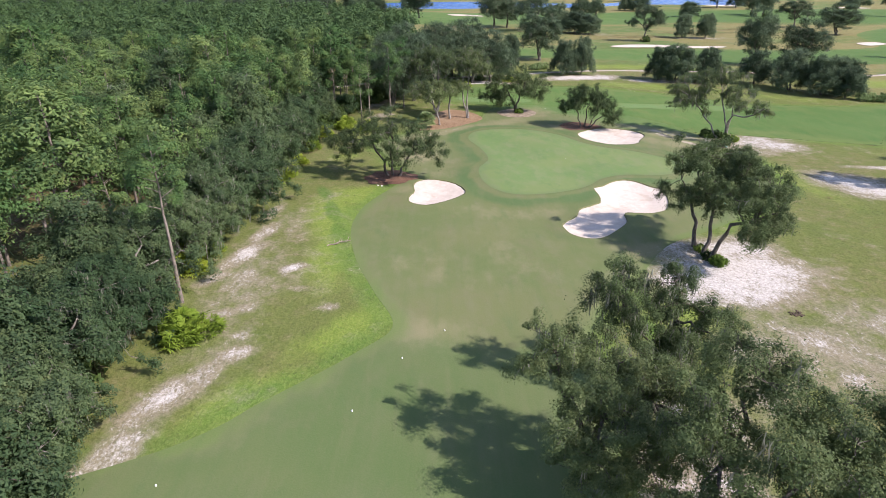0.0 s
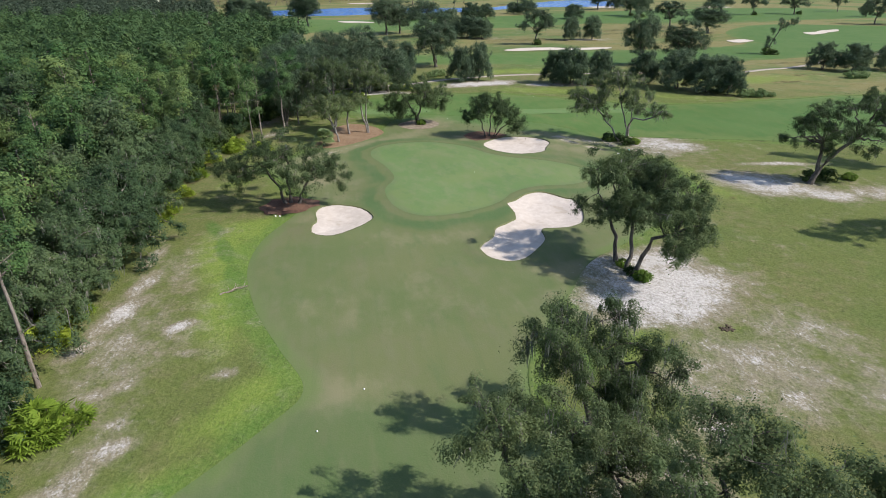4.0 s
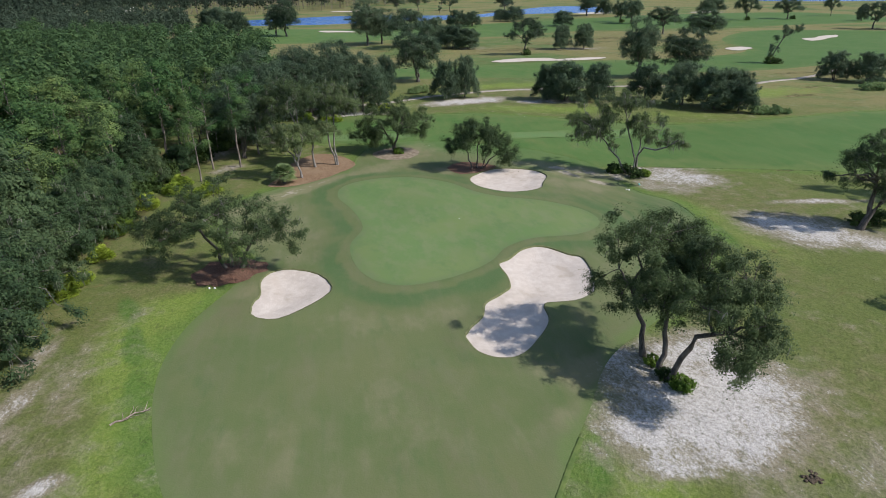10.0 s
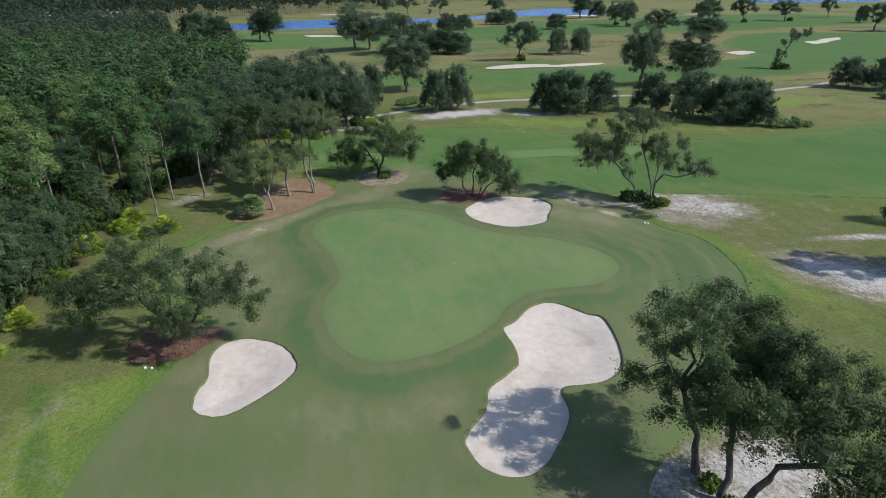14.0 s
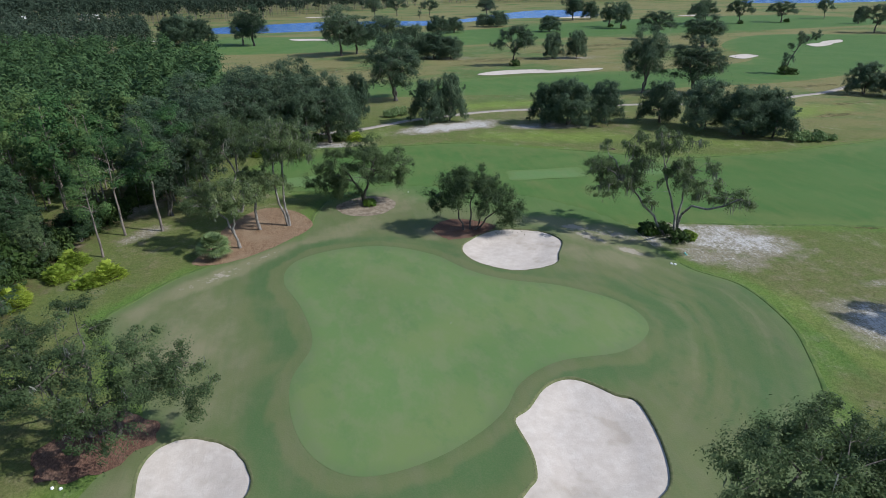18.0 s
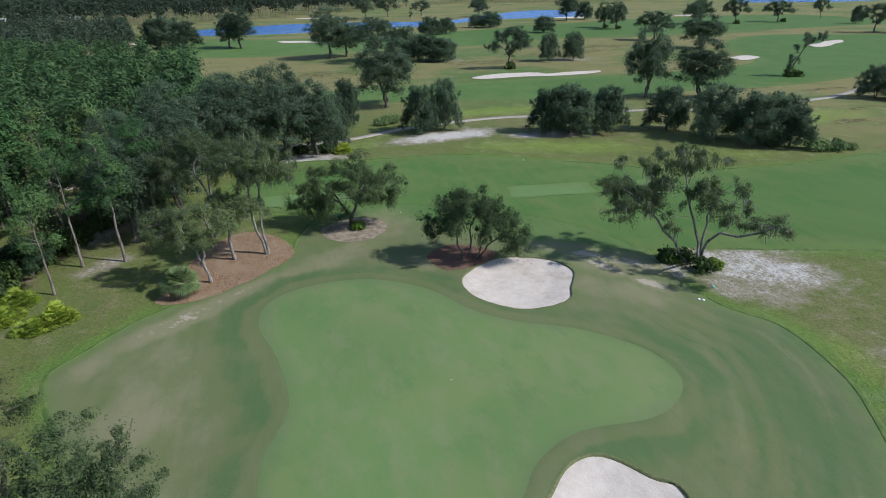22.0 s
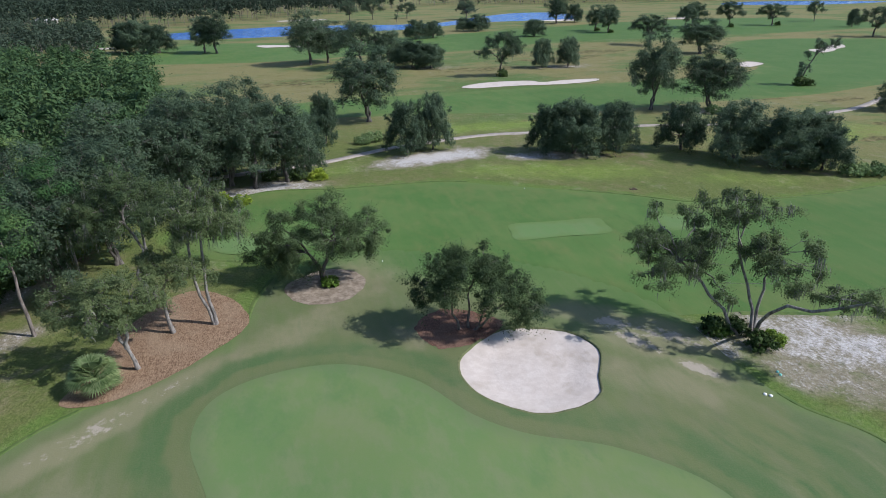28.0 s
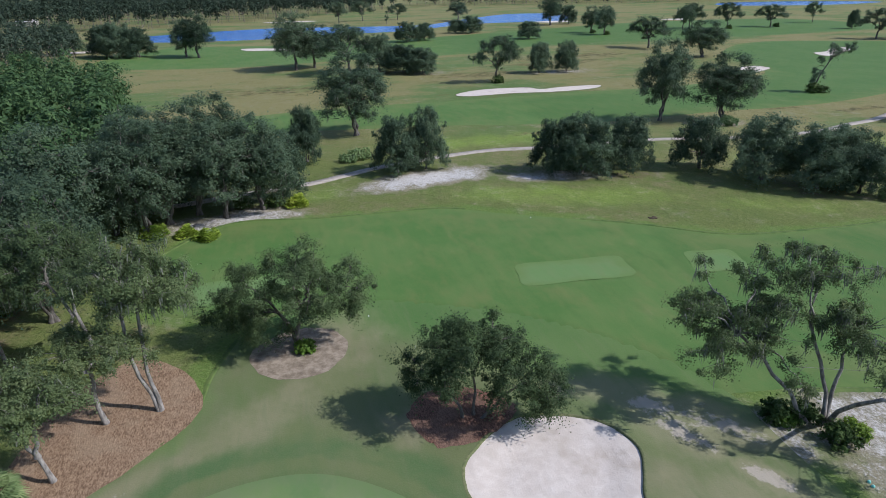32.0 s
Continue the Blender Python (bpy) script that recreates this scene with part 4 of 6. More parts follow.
def oak_shape(seed, stems, lobes, tips=200, per=60, spread=0.5, leaf=0.26, girth=0.32, limbs=7, moss=0, moss_long=1.2, sides=7, loose=1.0, wild=0.44):
    """Wood, leaves and moss of a broad tree. stems: ways from the root to the fork."""
    rng = np.random.default_rng(seed)
    ends = lobed(rng, lobes, tips, loose=0.75 * spread)
    wood, boughs = [], []
    forks = []
    for s in stems:
        s = np.asarray(s, float)
        n = 7
        t = np.linspace(0, 1, n)
        way = np.stack([np.interp(t, np.linspace(0, 1, len(s)), s[:, k]) for k in range(3)], 1)
        way[1:-1, :2] += rng.normal(0, 0.10, (n - 2, 2))
        g = girth / len(stems) ** 0.4
        rad = g * np.linspace(1.0, 0.62, n)
        rad[0] *= 1.35
        wood.append(tube(way, rad, sides))
        forks += [(way[-1], g * 0.6), (way[-2], g * 0.55)]
    who, mid = kmeans(rng, ends, limbs)
    for j in range(len(mid)):
        mine = ends[who == j]
        if not len(mine):
            continue
        f, g = min(forks, key=lambda s: np.linalg.norm(s[0] - mid[j]))
        way = bend(rng, f, mid[j] * 0.9 + f * 0.1, 7, 0.08, 0.07)
        bough = [tube(way, g * np.linspace(0.95, 0.30, 7), max(4, sides - 2))]
        sub, smid = kmeans(rng, mine, max(2, len(mine) // 7))
        for k in range(len(smid)):
            leafy = mine[sub == k]
            if not len(leafy):
                continue
            a = way[2 + np.argmin(((way[2:] - smid[k]) ** 2).sum(1))]
            w2 = bend(rng, a, smid[k], 4, 0.06, 0.09)
            bough.append(tube(w2, g * np.linspace(0.30, 0.10, 4), 4))
            for e in leafy[:5]:
                bough.append(tube(np.array([w2[-2], (w2[-2] + e) / 2 + rng.normal(0, 0.08, 3), e]), g * np.array([0.12, 0.08, 0.04]) + 0.008, 3))
        boughs.append(join(bough))
    c = np.asarray(lobes)[:, :3].mean(0) * (1, 1, 0.8)
    return (wood, boughs), leaves(rng, ends, per, spread, leaf, centre=c, loose=loose, wild=wild), (strands(rng, ends, moss, moss_long) if moss else None)


def pine_shape(seed, height, width, crown=0.5, tips=70, per=26, leaf=0.42, sides=6, spread=0.48):
    rng = np.random.default_rng(seed)
    lean = rng.normal(0, 0.02, 2) * height
    t = np.linspace(0, 1, 8)
    way = np.column_stack([lean[0] * t**2, lean[1] * t**2, t * height * 0.95])
    way[1:-1, :2] += rng.normal(0, 0.07, (6, 2))
    wood = [tube(way, 0.20 * height / 16 * np.linspace(1, 0.12, 8), sides)]
    z = height * (1 - crown * rng.uniform(0.02, 1, tips) ** 0.9)
    u = (height - z) / (height * crown)
    r = width * 0.5 * np.minimum(1.05 * u**0.55, 1.75 - 1.15 * u) * rng.uniform(0.55, 1.0, tips) ** 0.7
    a = rng.uniform(0, 2 * np.pi, tips)
    ends = np.column_stack([r * np.cos(a) + lean[0] * (z / height) ** 2, r * np.sin(a) + lean[1] * (z / height) ** 2, z])
    for e in ends[::1]:
        root = np.array([lean[0] * 0.6, lean[1] * 0.6, max(e[2] - 0.35 * width * 0.5, height * 0.35)])
        wood.append(tube(bend(rng, root, e, 4, 0.03, 0.04), 0.05 * np.linspace(1, 0.3, 4), 4))
    return (wood[:1], [join(wood[1:])]), leaves(rng, ends, per, spread, leaf, 0.66, 0.50, 0.0, np.array([0, 0, height * 0.6]), 0.7, 0.24), None


def tree(name, shape, leaf_mat, bark, m, label, category, group="", split=False):
    (stems, boughs), green, moss = shape
    t = thing(name, m, label, category, group)
    if split:
        for s in stems:
            part("trunk", mesh_np("trunk", *s, bark, True), t)
        for s in boughs:
            part("limb", mesh_np("limb", *s, bark, True), t)
    else:
        part("trunk", mesh_np("trunk", *join(stems + boughs), bark, True), t)
    crown = part("crown", mesh_np("crown", *green, leaf_mat), t)
    if moss is not None:
        tagged(part("hanging_moss", mesh_np("hanging_moss", *moss, M_MOSS), crown, "grey-green strands of hanging moss"), kind="stuff")
    return t


def grounded(x, y, turn=0.0, scale=1.0):
    z = float(relief([(x, y)])[0])
    return pose(x, y, z - 0.05, 0, 0, turn) @ Matrix.Scale(scale, 4)


def round_lobes(seed, h, w, n=30, low=0.12):
    """Many small lobes over a broad, uneven dome of that height and width, down to low of its height."""
    rng = np.random.default_rng(seed)
    base, out = h * low, []
    turn = rng.uniform(0, 6.28, 3)
    for k in range(n):
        up = 1.0 - 1.15 * (k + 0.5) / n
        a = k * 2.4
        ring = math.sqrt(max(0.0, 1 - up * up))
        s = w * rng.uniform(0.12, 0.17)
        swell = 1.0 + 0.10 * math.sin(2 * a + turn[0]) * ring + 0.08 * math.sin(3 * a + turn[1]) + rng.uniform(-0.06, 0.04)
        r = (w * 0.5 - s * 0.9) * ring * swell
        z = base + (h - base) * (0.30 + 0.70 * up * swell) - s * 0.75
        out.append((r * math.cos(a), r * math.sin(a), max(z, base + s * 0.5), s, s, s * 0.85))
    return out + [(0.0, 0.0, base + (h - base) * 0.5, w * 0.30, w * 0.30, (h - base) * 0.28)]


# Oak with wide open limbs beside the bare sand, east of the green: it leans north-west and sends one long low limb south.
tree("live_oak", oak_shape(11, [[(-1.3, 0.3, 0), (-2.6, 1.2, 2.6), (-4.4, 2.6, 5.0), (-6.2, 3.6, 7.0)], [(0, 0, 0), (0.1, 0.3, 2.4), (-0.4, 1.4, 4.8), (-0.9, 2.4, 7.8)], [(0.4, 0.1, 0), (0.5, 0.3, 2.6), (0.9, 0.6, 5.6)], [(0.4, -0.2, 0), (-1.0, -2.0, 3.2), (-1.4, -4.6, 5.8), (1.1, -5.9, 5.5), (1.9, -9.2, 8.0)]],
     [(-8.7, 5.3, 9.0, 1.7, 2.3, 1.6), (-9.6, 1.8, 7.0, 1.5, 1.6, 1.3), (-7.0, 8.0, 10.8, 1.0, 1.4, 1.0), (-6.2, 3.8, 7.6, 1.9, 2.3, 1.6), (-7.2, 6.0, 7.0, 1.8, 1.8, 1.4), (-3.7, 6.0, 11.6, 1.7, 2.1, 1.3), (-0.6, 3.8, 12.6, 1.9, 2.2, 1.3), (1.6, 2.0, 11.6, 1.7, 2.1, 1.3), (-2.2, 1.6, 10.2, 1.8, 2.2, 1.4), (-3.4, 3.4, 8.8, 1.7, 1.9, 1.1),
      (1.3, -1.2, 9.2, 2.1, 2.2, 1.3), (2.9, -2.6, 7.3, 1.7, 1.8, 1.1), (-0.4, -3.2, 7.2, 1.8, 1.8, 1.1), (0.6, 0.2, 7.4, 1.6, 1.7, 1.0), (1.3, -6.6, 6.6, 1.3, 1.4, 1.0), (2.0, -8.6, 7.6, 1.5, 1.5, 1.0), (1.8, -9.8, 8.4, 1.3, 1.3, 0.9), (-5.4, -1.0, 6.0, 1.1, 1.3, 0.9), (0.2, 1.6, 9.4, 1.4, 1.6, 1.0), (-1.2, 1.4, 8.8, 1.5, 1.6, 1.1), (-4.6, 4.6, 9.6, 1.5, 1.6, 1.1), (0.8, -0.6, 8.0, 1.4, 1.5, 1.0), (-5.2, 3.4, 8.2, 1.5, 1.5, 1.1), (-1.8, 3.6, 11.0, 1.5, 1.6, 1.1)],
     tips=450, per=160, spread=0.48, leaf=0.15, girth=0.32, limbs=14, moss=1800, moss_long=1.5, loose=0.6), M_OAK, M_PALE_BARK, grounded(56.2, 118.2), "spreading live oak with open crooked limbs and hanging moss", "oak tree", "oaks around the green", split=True)
# Low many-stemmed oak above the north bunker.
tree("live_oak", oak_shape(12, [[(-0.8, 0, 0), (-1.3, 0.2, 1.6), (-1.9, 0.3, 3.4)], [(0.1, 0.3, 0), (0.2, 0.6, 2), (0.2, 0.8, 4)], [(0.7, -0.2, 0), (1.4, -0.1, 1.6), (2.3, 0, 3.3)], [(1.1, 0.3, 0), (2.2, 0.5, 1.5), (3.8, 0.7, 2.7)]],
     [(-3.4, 0, 5.4, 2.0, 2.2, 1.5), (-1.6, 0, 7.2, 2.0, 2.0, 1.3), (0.4, 0.4, 7.5, 2.0, 2.0, 1.3), (2.4, 0.2, 6.6, 2.0, 2.0, 1.4), (4.2, 0, 5.2, 1.9, 1.9, 1.4), (5.4, -0.2, 3.5, 1.5, 1.6, 1.3), (-4.8, 0, 3.8, 1.4, 1.6, 1.0), (0.4, -2.0, 6.0, 2.2, 1.6, 1.4), (2.6, -2.0, 4.6, 1.9, 1.5, 1.3), (-2.0, -1.8, 5.0, 1.9, 1.6, 1.3), (0.5, 2.4, 5.8, 2.4, 1.8, 1.5), (4.6, -1.6, 2.7, 1.3, 1.2, 1.0), (-2.6, 2.0, 5.0, 2.0, 1.6, 1.3)],
     tips=300, per=210, spread=0.52, leaf=0.15, girth=0.24, limbs=8, moss=40, moss_long=0.6), M_OAK, M_BARK, grounded(30.0, 126.3, -15), "low multi-stemmed live oak with dense rounded crown", "oak tree", "oaks around the green", split=True)
# Dense oak on the soil ring.
tree("live_oak", oak_shape(13, [[(0, 0, 0), (0.4, 0, 2), (0.9, 0.1, 4.0)], [(0.3, 0.2, 0), (-0.4, 0.2, 2), (-1.4, 0.2, 3.6)]],
     [(-4.6, 0, 5.6, 3.2, 3.0, 2.2), (-2.0, 0.4, 7.2, 2.8, 3.0, 1.9), (1.8, 0, 8.2, 3.2, 3.1, 1.9), (4.4, 0, 6.4, 2.8, 2.8, 1.9), (-5.2, 0.2, 3.8, 2.5, 2.5, 1.8), (-2.4, -1.2, 3.4, 2.3, 2.1, 1.7), (-4.6, 0, 2.6, 2.7, 2.4, 1.6), (4.6, 0.2, 4.4, 2.1, 2.1, 1.5), (0.4, -2.4, 5.6, 3.0, 2.1, 1.8), (0.5, 2.6, 6.0, 3.0, 2.3, 1.8)],
     tips=330, per=210, spread=0.54, leaf=0.155, girth=0.34, limbs=8, moss=40, moss_long=0.7), M_OAK, M_BARK, grounded(17.0, 141.5, -15), "dense live oak standing in a ring of bare soil", "oak tree", "oaks around the green", split=True)
# Open oak in the straw bed, west of the green.
tree("live_oak", oak_shape(14, [[(-0.6, 0.2, 0), (-1.2, 0.2, 2.2), (-2.6, 0.2, 4.6)], [(0, 0.5, 0), (-0.1, 0.6, 3), (0.2, 0.8, 5.4)], [(1.2, 0.2, 0), (1.9, 0.2, 2), (3.4, 0.1, 4.2)]],
     [(-7.4, 0.5, 5.4, 2.6, 2.6, 1.7), (-4.4, 0, 7.2, 2.8, 2.8, 1.7), (-1.2, 0, 8.8, 3.0, 2.8, 1.6), (2.0, 0, 8.0, 2.6, 2.8, 1.6), (4.8, 0, 6.0, 2.6, 2.6, 1.6), (6.0, 0, 3.8, 1.8, 2.0, 1.2), (-6.2, 0, 3.4, 2.0, 2.0, 1.4), (-3.0, 1.0, 4.6, 2.0, 2.0, 1.4), (-1.0, -2.8, 6.0, 2.6, 2.0, 1.6), (3.6, -2.6, 5.0, 2.2, 2.0, 1.4), (-4.2, -2.8, 5.0, 2.2, 2.0, 1.4), (-0.6, 3.0, 6.4, 2.8, 2.2, 1.6), (6.8, -0.6, 5.2, 1.8, 1.8, 1.2), (2.0, -3.2, 3.6, 1.7, 1.6, 1.0)],
     tips=390, per=170, spread=0.46, leaf=0.14, girth=0.32, limbs=10, moss=420, moss_long=0.7, loose=0.8), M_OAK, M_BARK, grounded(-8.2, 93.2, -10, 1.08), "open-crowned live oak with greyish moss in a straw bed", "oak tree", "oaks around the green", split=True)
# Three-stemmed oak over the east bunker, its crown long from north to south.
tree("live_oak", oak_shape(15, [[(-0.3, 2.9, 0), (-0.6, 3.2, 3), (-1.2, 4.4, 5.8)], [(-0.2, 0.2, 0), (0.2, 0.6, 2.6), (0.3, 1.2, 5.6)], [(0, -1.0, 0), (0.5, -1.4, 2.6), (1.1, -2.2, 5.0), (2.8, -3.6, 6.0)]],
     [(-2.7, 6.1, 12.3, 1.0, 1.0, 0.8), (-2.0, 5.4, 10.2, 1.7, 1.7, 1.4), (-2.4, 6.2, 7.4, 1.9, 1.9, 1.6), (-1.4, 4.8, 6.0, 1.6, 1.6, 1.2), (1.2, 6.2, 10.6, 2.1, 2.0, 1.5), (4.2, 5.0, 10.2, 1.9, 1.9, 1.4), (0.2, 2.8, 10.8, 2.2, 2.1, 1.5), (3.0, 1.6, 10.3, 2.2, 2.0, 1.5), (5.0, -2.0, 9.8, 2.0, 1.9, 1.5), (-0.4, 2.4, 7.8, 2.0, 2.0, 1.4), (2.5, -1.4, 8.8, 2.1, 2.0, 1.4), (2.2, 3.4, 8.2, 2.0, 2.0, 1.4),
      (3.8, -5.0, 8.3, 1.8, 1.7, 1.4), (1.4, -6.6, 6.2, 1.2, 1.2, 1.5), (3.4, -6.0, 6.8, 1.4, 1.3, 1.3), (-0.6, -1.4, 9.2, 1.8, 1.8, 1.3), (1.0, -3.6, 7.8, 1.6, 1.6, 1.1), (5.2, 0.6, 7.6, 1.7, 1.7, 1.2), (-1.8, 5.6, 5.2, 1.6, 1.6, 1.2), (0.6, 3.4, 6.4, 1.7, 1.7, 1.2), (3.4, -3.2, 6.6, 1.6, 1.5, 1.2), (1.3, -6.7, 4.9, 0.9, 0.9, 1.2), (4.2, -3.0, 8.4, 1.7, 1.6, 1.2), (-1.4, 0.8, 6.8, 1.6, 1.5, 1.1), (1.0, 0.6, 6.9, 1.6, 1.5, 1.1), (3.4, 0.2, 7.4, 1.7, 1.6, 1.2), (2.6, -0.2, 11.6, 1.5, 1.5, 1.1), (2.9, 9.0, 10.2, 1.2, 1.2, 0.9), (5.2, 7.4, 8.6, 1.6, 1.6, 1.2), (-3.2, 8.2, 9.4, 0.9, 1.0, 0.7), (0.6, 7.8, 9.6, 1.6, 1.5, 1.2)],
     tips=690, per=210, spread=0.54, leaf=0.15, girth=0.42, limbs=13, moss=420, moss_long=1.3, loose=0.7), M_OAK, M_BARK, grounded(31.0, 63.6), "tall three-stemmed live oak shading a sand bunker", "oak tree", "oaks around the green", split=True)
# Oaks at the near end of the fairway.
tree("live_oak", oak_shape(16, [[(-0.5, 0, 0), (-1.2, -0.2, 3), (-3.2, -0.8, 7)], [(0.3, 0.1, 0), (0.7, -0.4, 3.4), (0.9, -0.6, 7.6)]],
     [(-4.2, -1.2, 10.3, 1.5, 1.5, 1.3), (-4.7, -0.4, 8.6, 1.4, 1.4, 1.2), (-3.3, -1.6, 8.1, 1.4, 1.5, 1.3), (-3.2, -2.0, 6.1, 1.3, 1.4, 1.4), (1.0, 0.6, 8.9, 1.5, 1.5, 1.1), (-0.2, -0.6, 7.7, 1.4, 1.5, 1.2), (2.1, -1.4, 7.9, 1.5, 1.5, 1.2), (3.4, -3.4, 7.9, 0.7, 0.8, 0.6), (0.9, -2.0, 6.3, 1.6, 1.7, 1.4), (0.2, -3.2, 4.7, 1.7, 1.6, 1.4), (2.0, -3.4, 5.3, 1.5, 1.5, 1.3), (-1.2, -2.6, 3.3, 1.4, 1.4, 1.2), (1.2, -3.6, 2.9, 1.5, 1.4, 1.1)],
     tips=270, per=300, spread=0.54, leaf=0.125, girth=0.32, limbs=11, moss=1500, moss_long=1.7, loose=0.55), M_OAK, M_BARK, grounded(17.3, 40.4), "slender two-stemmed live oak hung with grey moss", "oak tree", "oaks by the fairway", split=True)
tree("live_oak", oak_shape(17, [[(0, 0, 0), (-0.5, 0, 3), (-2.0, 0.6, 6)], [(0.6, 0.2, 0), (1.4, -0.4, 3), (3.0, -0.8, 6)], [(0.2, 0.5, 0), (0.3, -0.6, 3), (0.2, -2.0, 6)]],
     [(-2.7, 1.2, 9.1, 1.6, 1.6, 1.2), (-3.7, 0.4, 7.5, 1.4, 1.5, 1.2), (-1.0, 1.4, 8.3, 1.5, 1.6, 1.1), (0.8, 0.6, 8.7, 1.7, 1.7, 1.2), (2.8, 0.2, 8.3, 1.7, 1.7, 1.2), (4.8, -0.6, 7.3, 1.6, 1.6, 1.2), (-2.4, -1.2, 7.5, 1.6, 1.6, 1.2), (-0.8, -1.4, 7.9, 1.8, 1.8, 1.2), (1.4, -2.0, 8.1, 1.9, 1.8, 1.2), (4.0, -2.6, 7.1, 1.8, 1.7, 1.2),
      (-1.2, -4.0, 6.3, 1.8, 1.7, 1.2), (0.8, -4.6, 6.3, 1.9, 1.8, 1.2), (3.6, -4.8, 5.3, 1.7, 1.6, 1.2), (6.0, -2.2, 5.1, 1.5, 1.5, 1.2), (6.4, -0.4, 6.5, 1.4, 1.4, 1.1), (-2.6, -2.6, 5.3, 1.6, 1.6, 1.2), (-0.8, -5.2, 4.5, 1.8, 1.7, 1.2), (2.2, -5.6, 4.1, 1.8, 1.7, 1.2), (0.4, -2.2, 5.1, 1.8, 1.8, 1.2), (-2.0, -4.8, 3.3, 1.5, 1.5, 1.1)],
     tips=390, per=290, spread=0.56, leaf=0.125, girth=0.42, limbs=12, moss=900, moss_long=1.3, loose=0.55), M_OAK, M_BARK, grounded(9.8, 31.2), "broad live oak with pale mossy limbs at the fairway edge", "oak tree", "oaks by the fairway", split=True)
tree("live_oak", oak_shape(18, [[(0, 0, 0), (0.2, 0.4, 4), (-0.8, 1.6, 8)], [(0.4, 0.1, 0), (1.2, 0, 4), (2.2, -0.4, 8)]],
     [(-0.8, 2.6, 12.4, 1.8, 1.8, 1.3), (-2.6, 1.4, 11.4, 1.6, 1.7, 1.2), (1.2, 1.4, 12.2, 1.8, 1.8, 1.2), (-3.4, -0.4, 9.8, 1.7, 1.8, 1.3), (0.4, -1.0, 11.8, 1.8, 1.8, 1.2), (3.2, 0.4, 10.4, 1.7, 1.7, 1.2), (-1.2, -2.4, 9.8, 1.9, 1.8, 1.2), (2.4, -2.4, 9.6, 1.8, 1.7, 1.2), (-3.8, -2.6, 7.4, 1.7, 1.7, 1.2), (0.6, -3.6, 7.8, 1.8, 1.7, 1.2), (4.2, -1.6, 7.6, 1.6, 1.6, 1.1), (-1.4, 2.0, 8.8, 1.6, 1.6, 1.2)],
     tips=270, per=290, spread=0.56, leaf=0.125, girth=0.40, limbs=10, moss=700, moss_long=1.4, loose=0.55), M_OAK, M_BARK, grounded(16.2, 22.6, 0), "tall open live oak with moss among other oaks", "oak tree", "oaks by the fairway", split=True)
tree("live_oak", oak_shape(20, [[(0, 0, 0), (-0.6, 0.6, 3.4), (-1.8, 1.0, 7)], [(0.4, 0.1, 0), (1.2, 0, 3), (1.8, 0, 6)]],
     [(-2.8, 1.6, 10.9, 1.6, 1.6, 1.2), (-0.6, 0.8, 11.5, 1.7, 1.7, 1.2), (1.8, 0.6, 10.5, 1.7, 1.7, 1.2), (4.0, 0.2, 9.1, 1.6, 1.6, 1.1), (-2.0, -0.8, 9.7, 1.7, 1.7, 1.2), (0.8, -1.6, 9.9, 1.8, 1.7, 1.2), (-3.4, -1.4, 7.5, 1.6, 1.6, 1.2), (3.2, -2.0, 7.9, 1.7, 1.6, 1.1), (-0.8, -3.0, 7.5, 1.8, 1.6, 1.2), (5.6, 0.6, 7.1, 1.4, 1.4, 1.0), (1.6, -3.6, 5.9, 1.6, 1.5, 1.1)],
     tips=240, per=290, spread=0.56, leaf=0.125, girth=0.36, limbs=9, moss=400, moss_long=1.2, loose=0.55), M_OAK, M_BARK, grounded(22.0, 21.4, 0), "rounded live oak beside taller oaks at the fairway edge", "oak tree", "oaks by the fairway", split=True)
# Oak standing over the sandy ground to the east, and one beyond it.
oak_e = tree("live_oak", oak_shape(19, [[(0, 0, 0), (0.9, 0, 2.4), (3.0, 0, 5.6), (5.2, 0, 7.4)], [(0.3, 0.3, 0), (0.8, 0.4, 3), (0.6, 0.6, 6.4)]],
     [(-4.6, 0, 7.6, 1.4, 1.4, 0.9), (-3.2, 0, 9.4, 1.7, 1.8, 1.2), (-0.6, 0.6, 11.4, 2.0, 2.2, 1.4), (2.4, 0.6, 12.4, 2.0, 2.2, 1.3), (5.4, 0, 12.4, 1.9, 2.0, 1.3), (8.4, 0, 12.8, 1.7, 1.6, 1.2), (9.4, 0.2, 10.8, 1.6, 1.5, 1.1), (2.0, -1.6, 8.6, 2.2, 2.0, 1.3), (5.6, -0.8, 8.8, 2.0, 1.9, 1.2), (10.8, 0.2, 7.4, 1.7, 1.4, 0.8), (0.4, 0.4, 6.2, 1.6, 1.6, 1.1), (7.4, 0, 5.4, 1.4, 1.4, 0.9), (0.6, 2.6, 9.4, 2.0, 1.8, 1.3)],
     tips=360, per=160, spread=0.5, leaf=0.16, girth=0.5, limbs=12, moss=500, moss_long=1.5), M_OAK, M_BARK, grounded(73.4, 87.8, -12), "wide leaning live oak with moss over bare sandy ground", "oak tree", "oaks around the green", split=True)
for x, y, turn, s in ((96, 92.5, 130, 0.9), (76, 67, 200, 0.8)):
    tagged(copy_thing(oak_e, grounded(x, y, turn, s)), "wide dark live oak on rough grass")
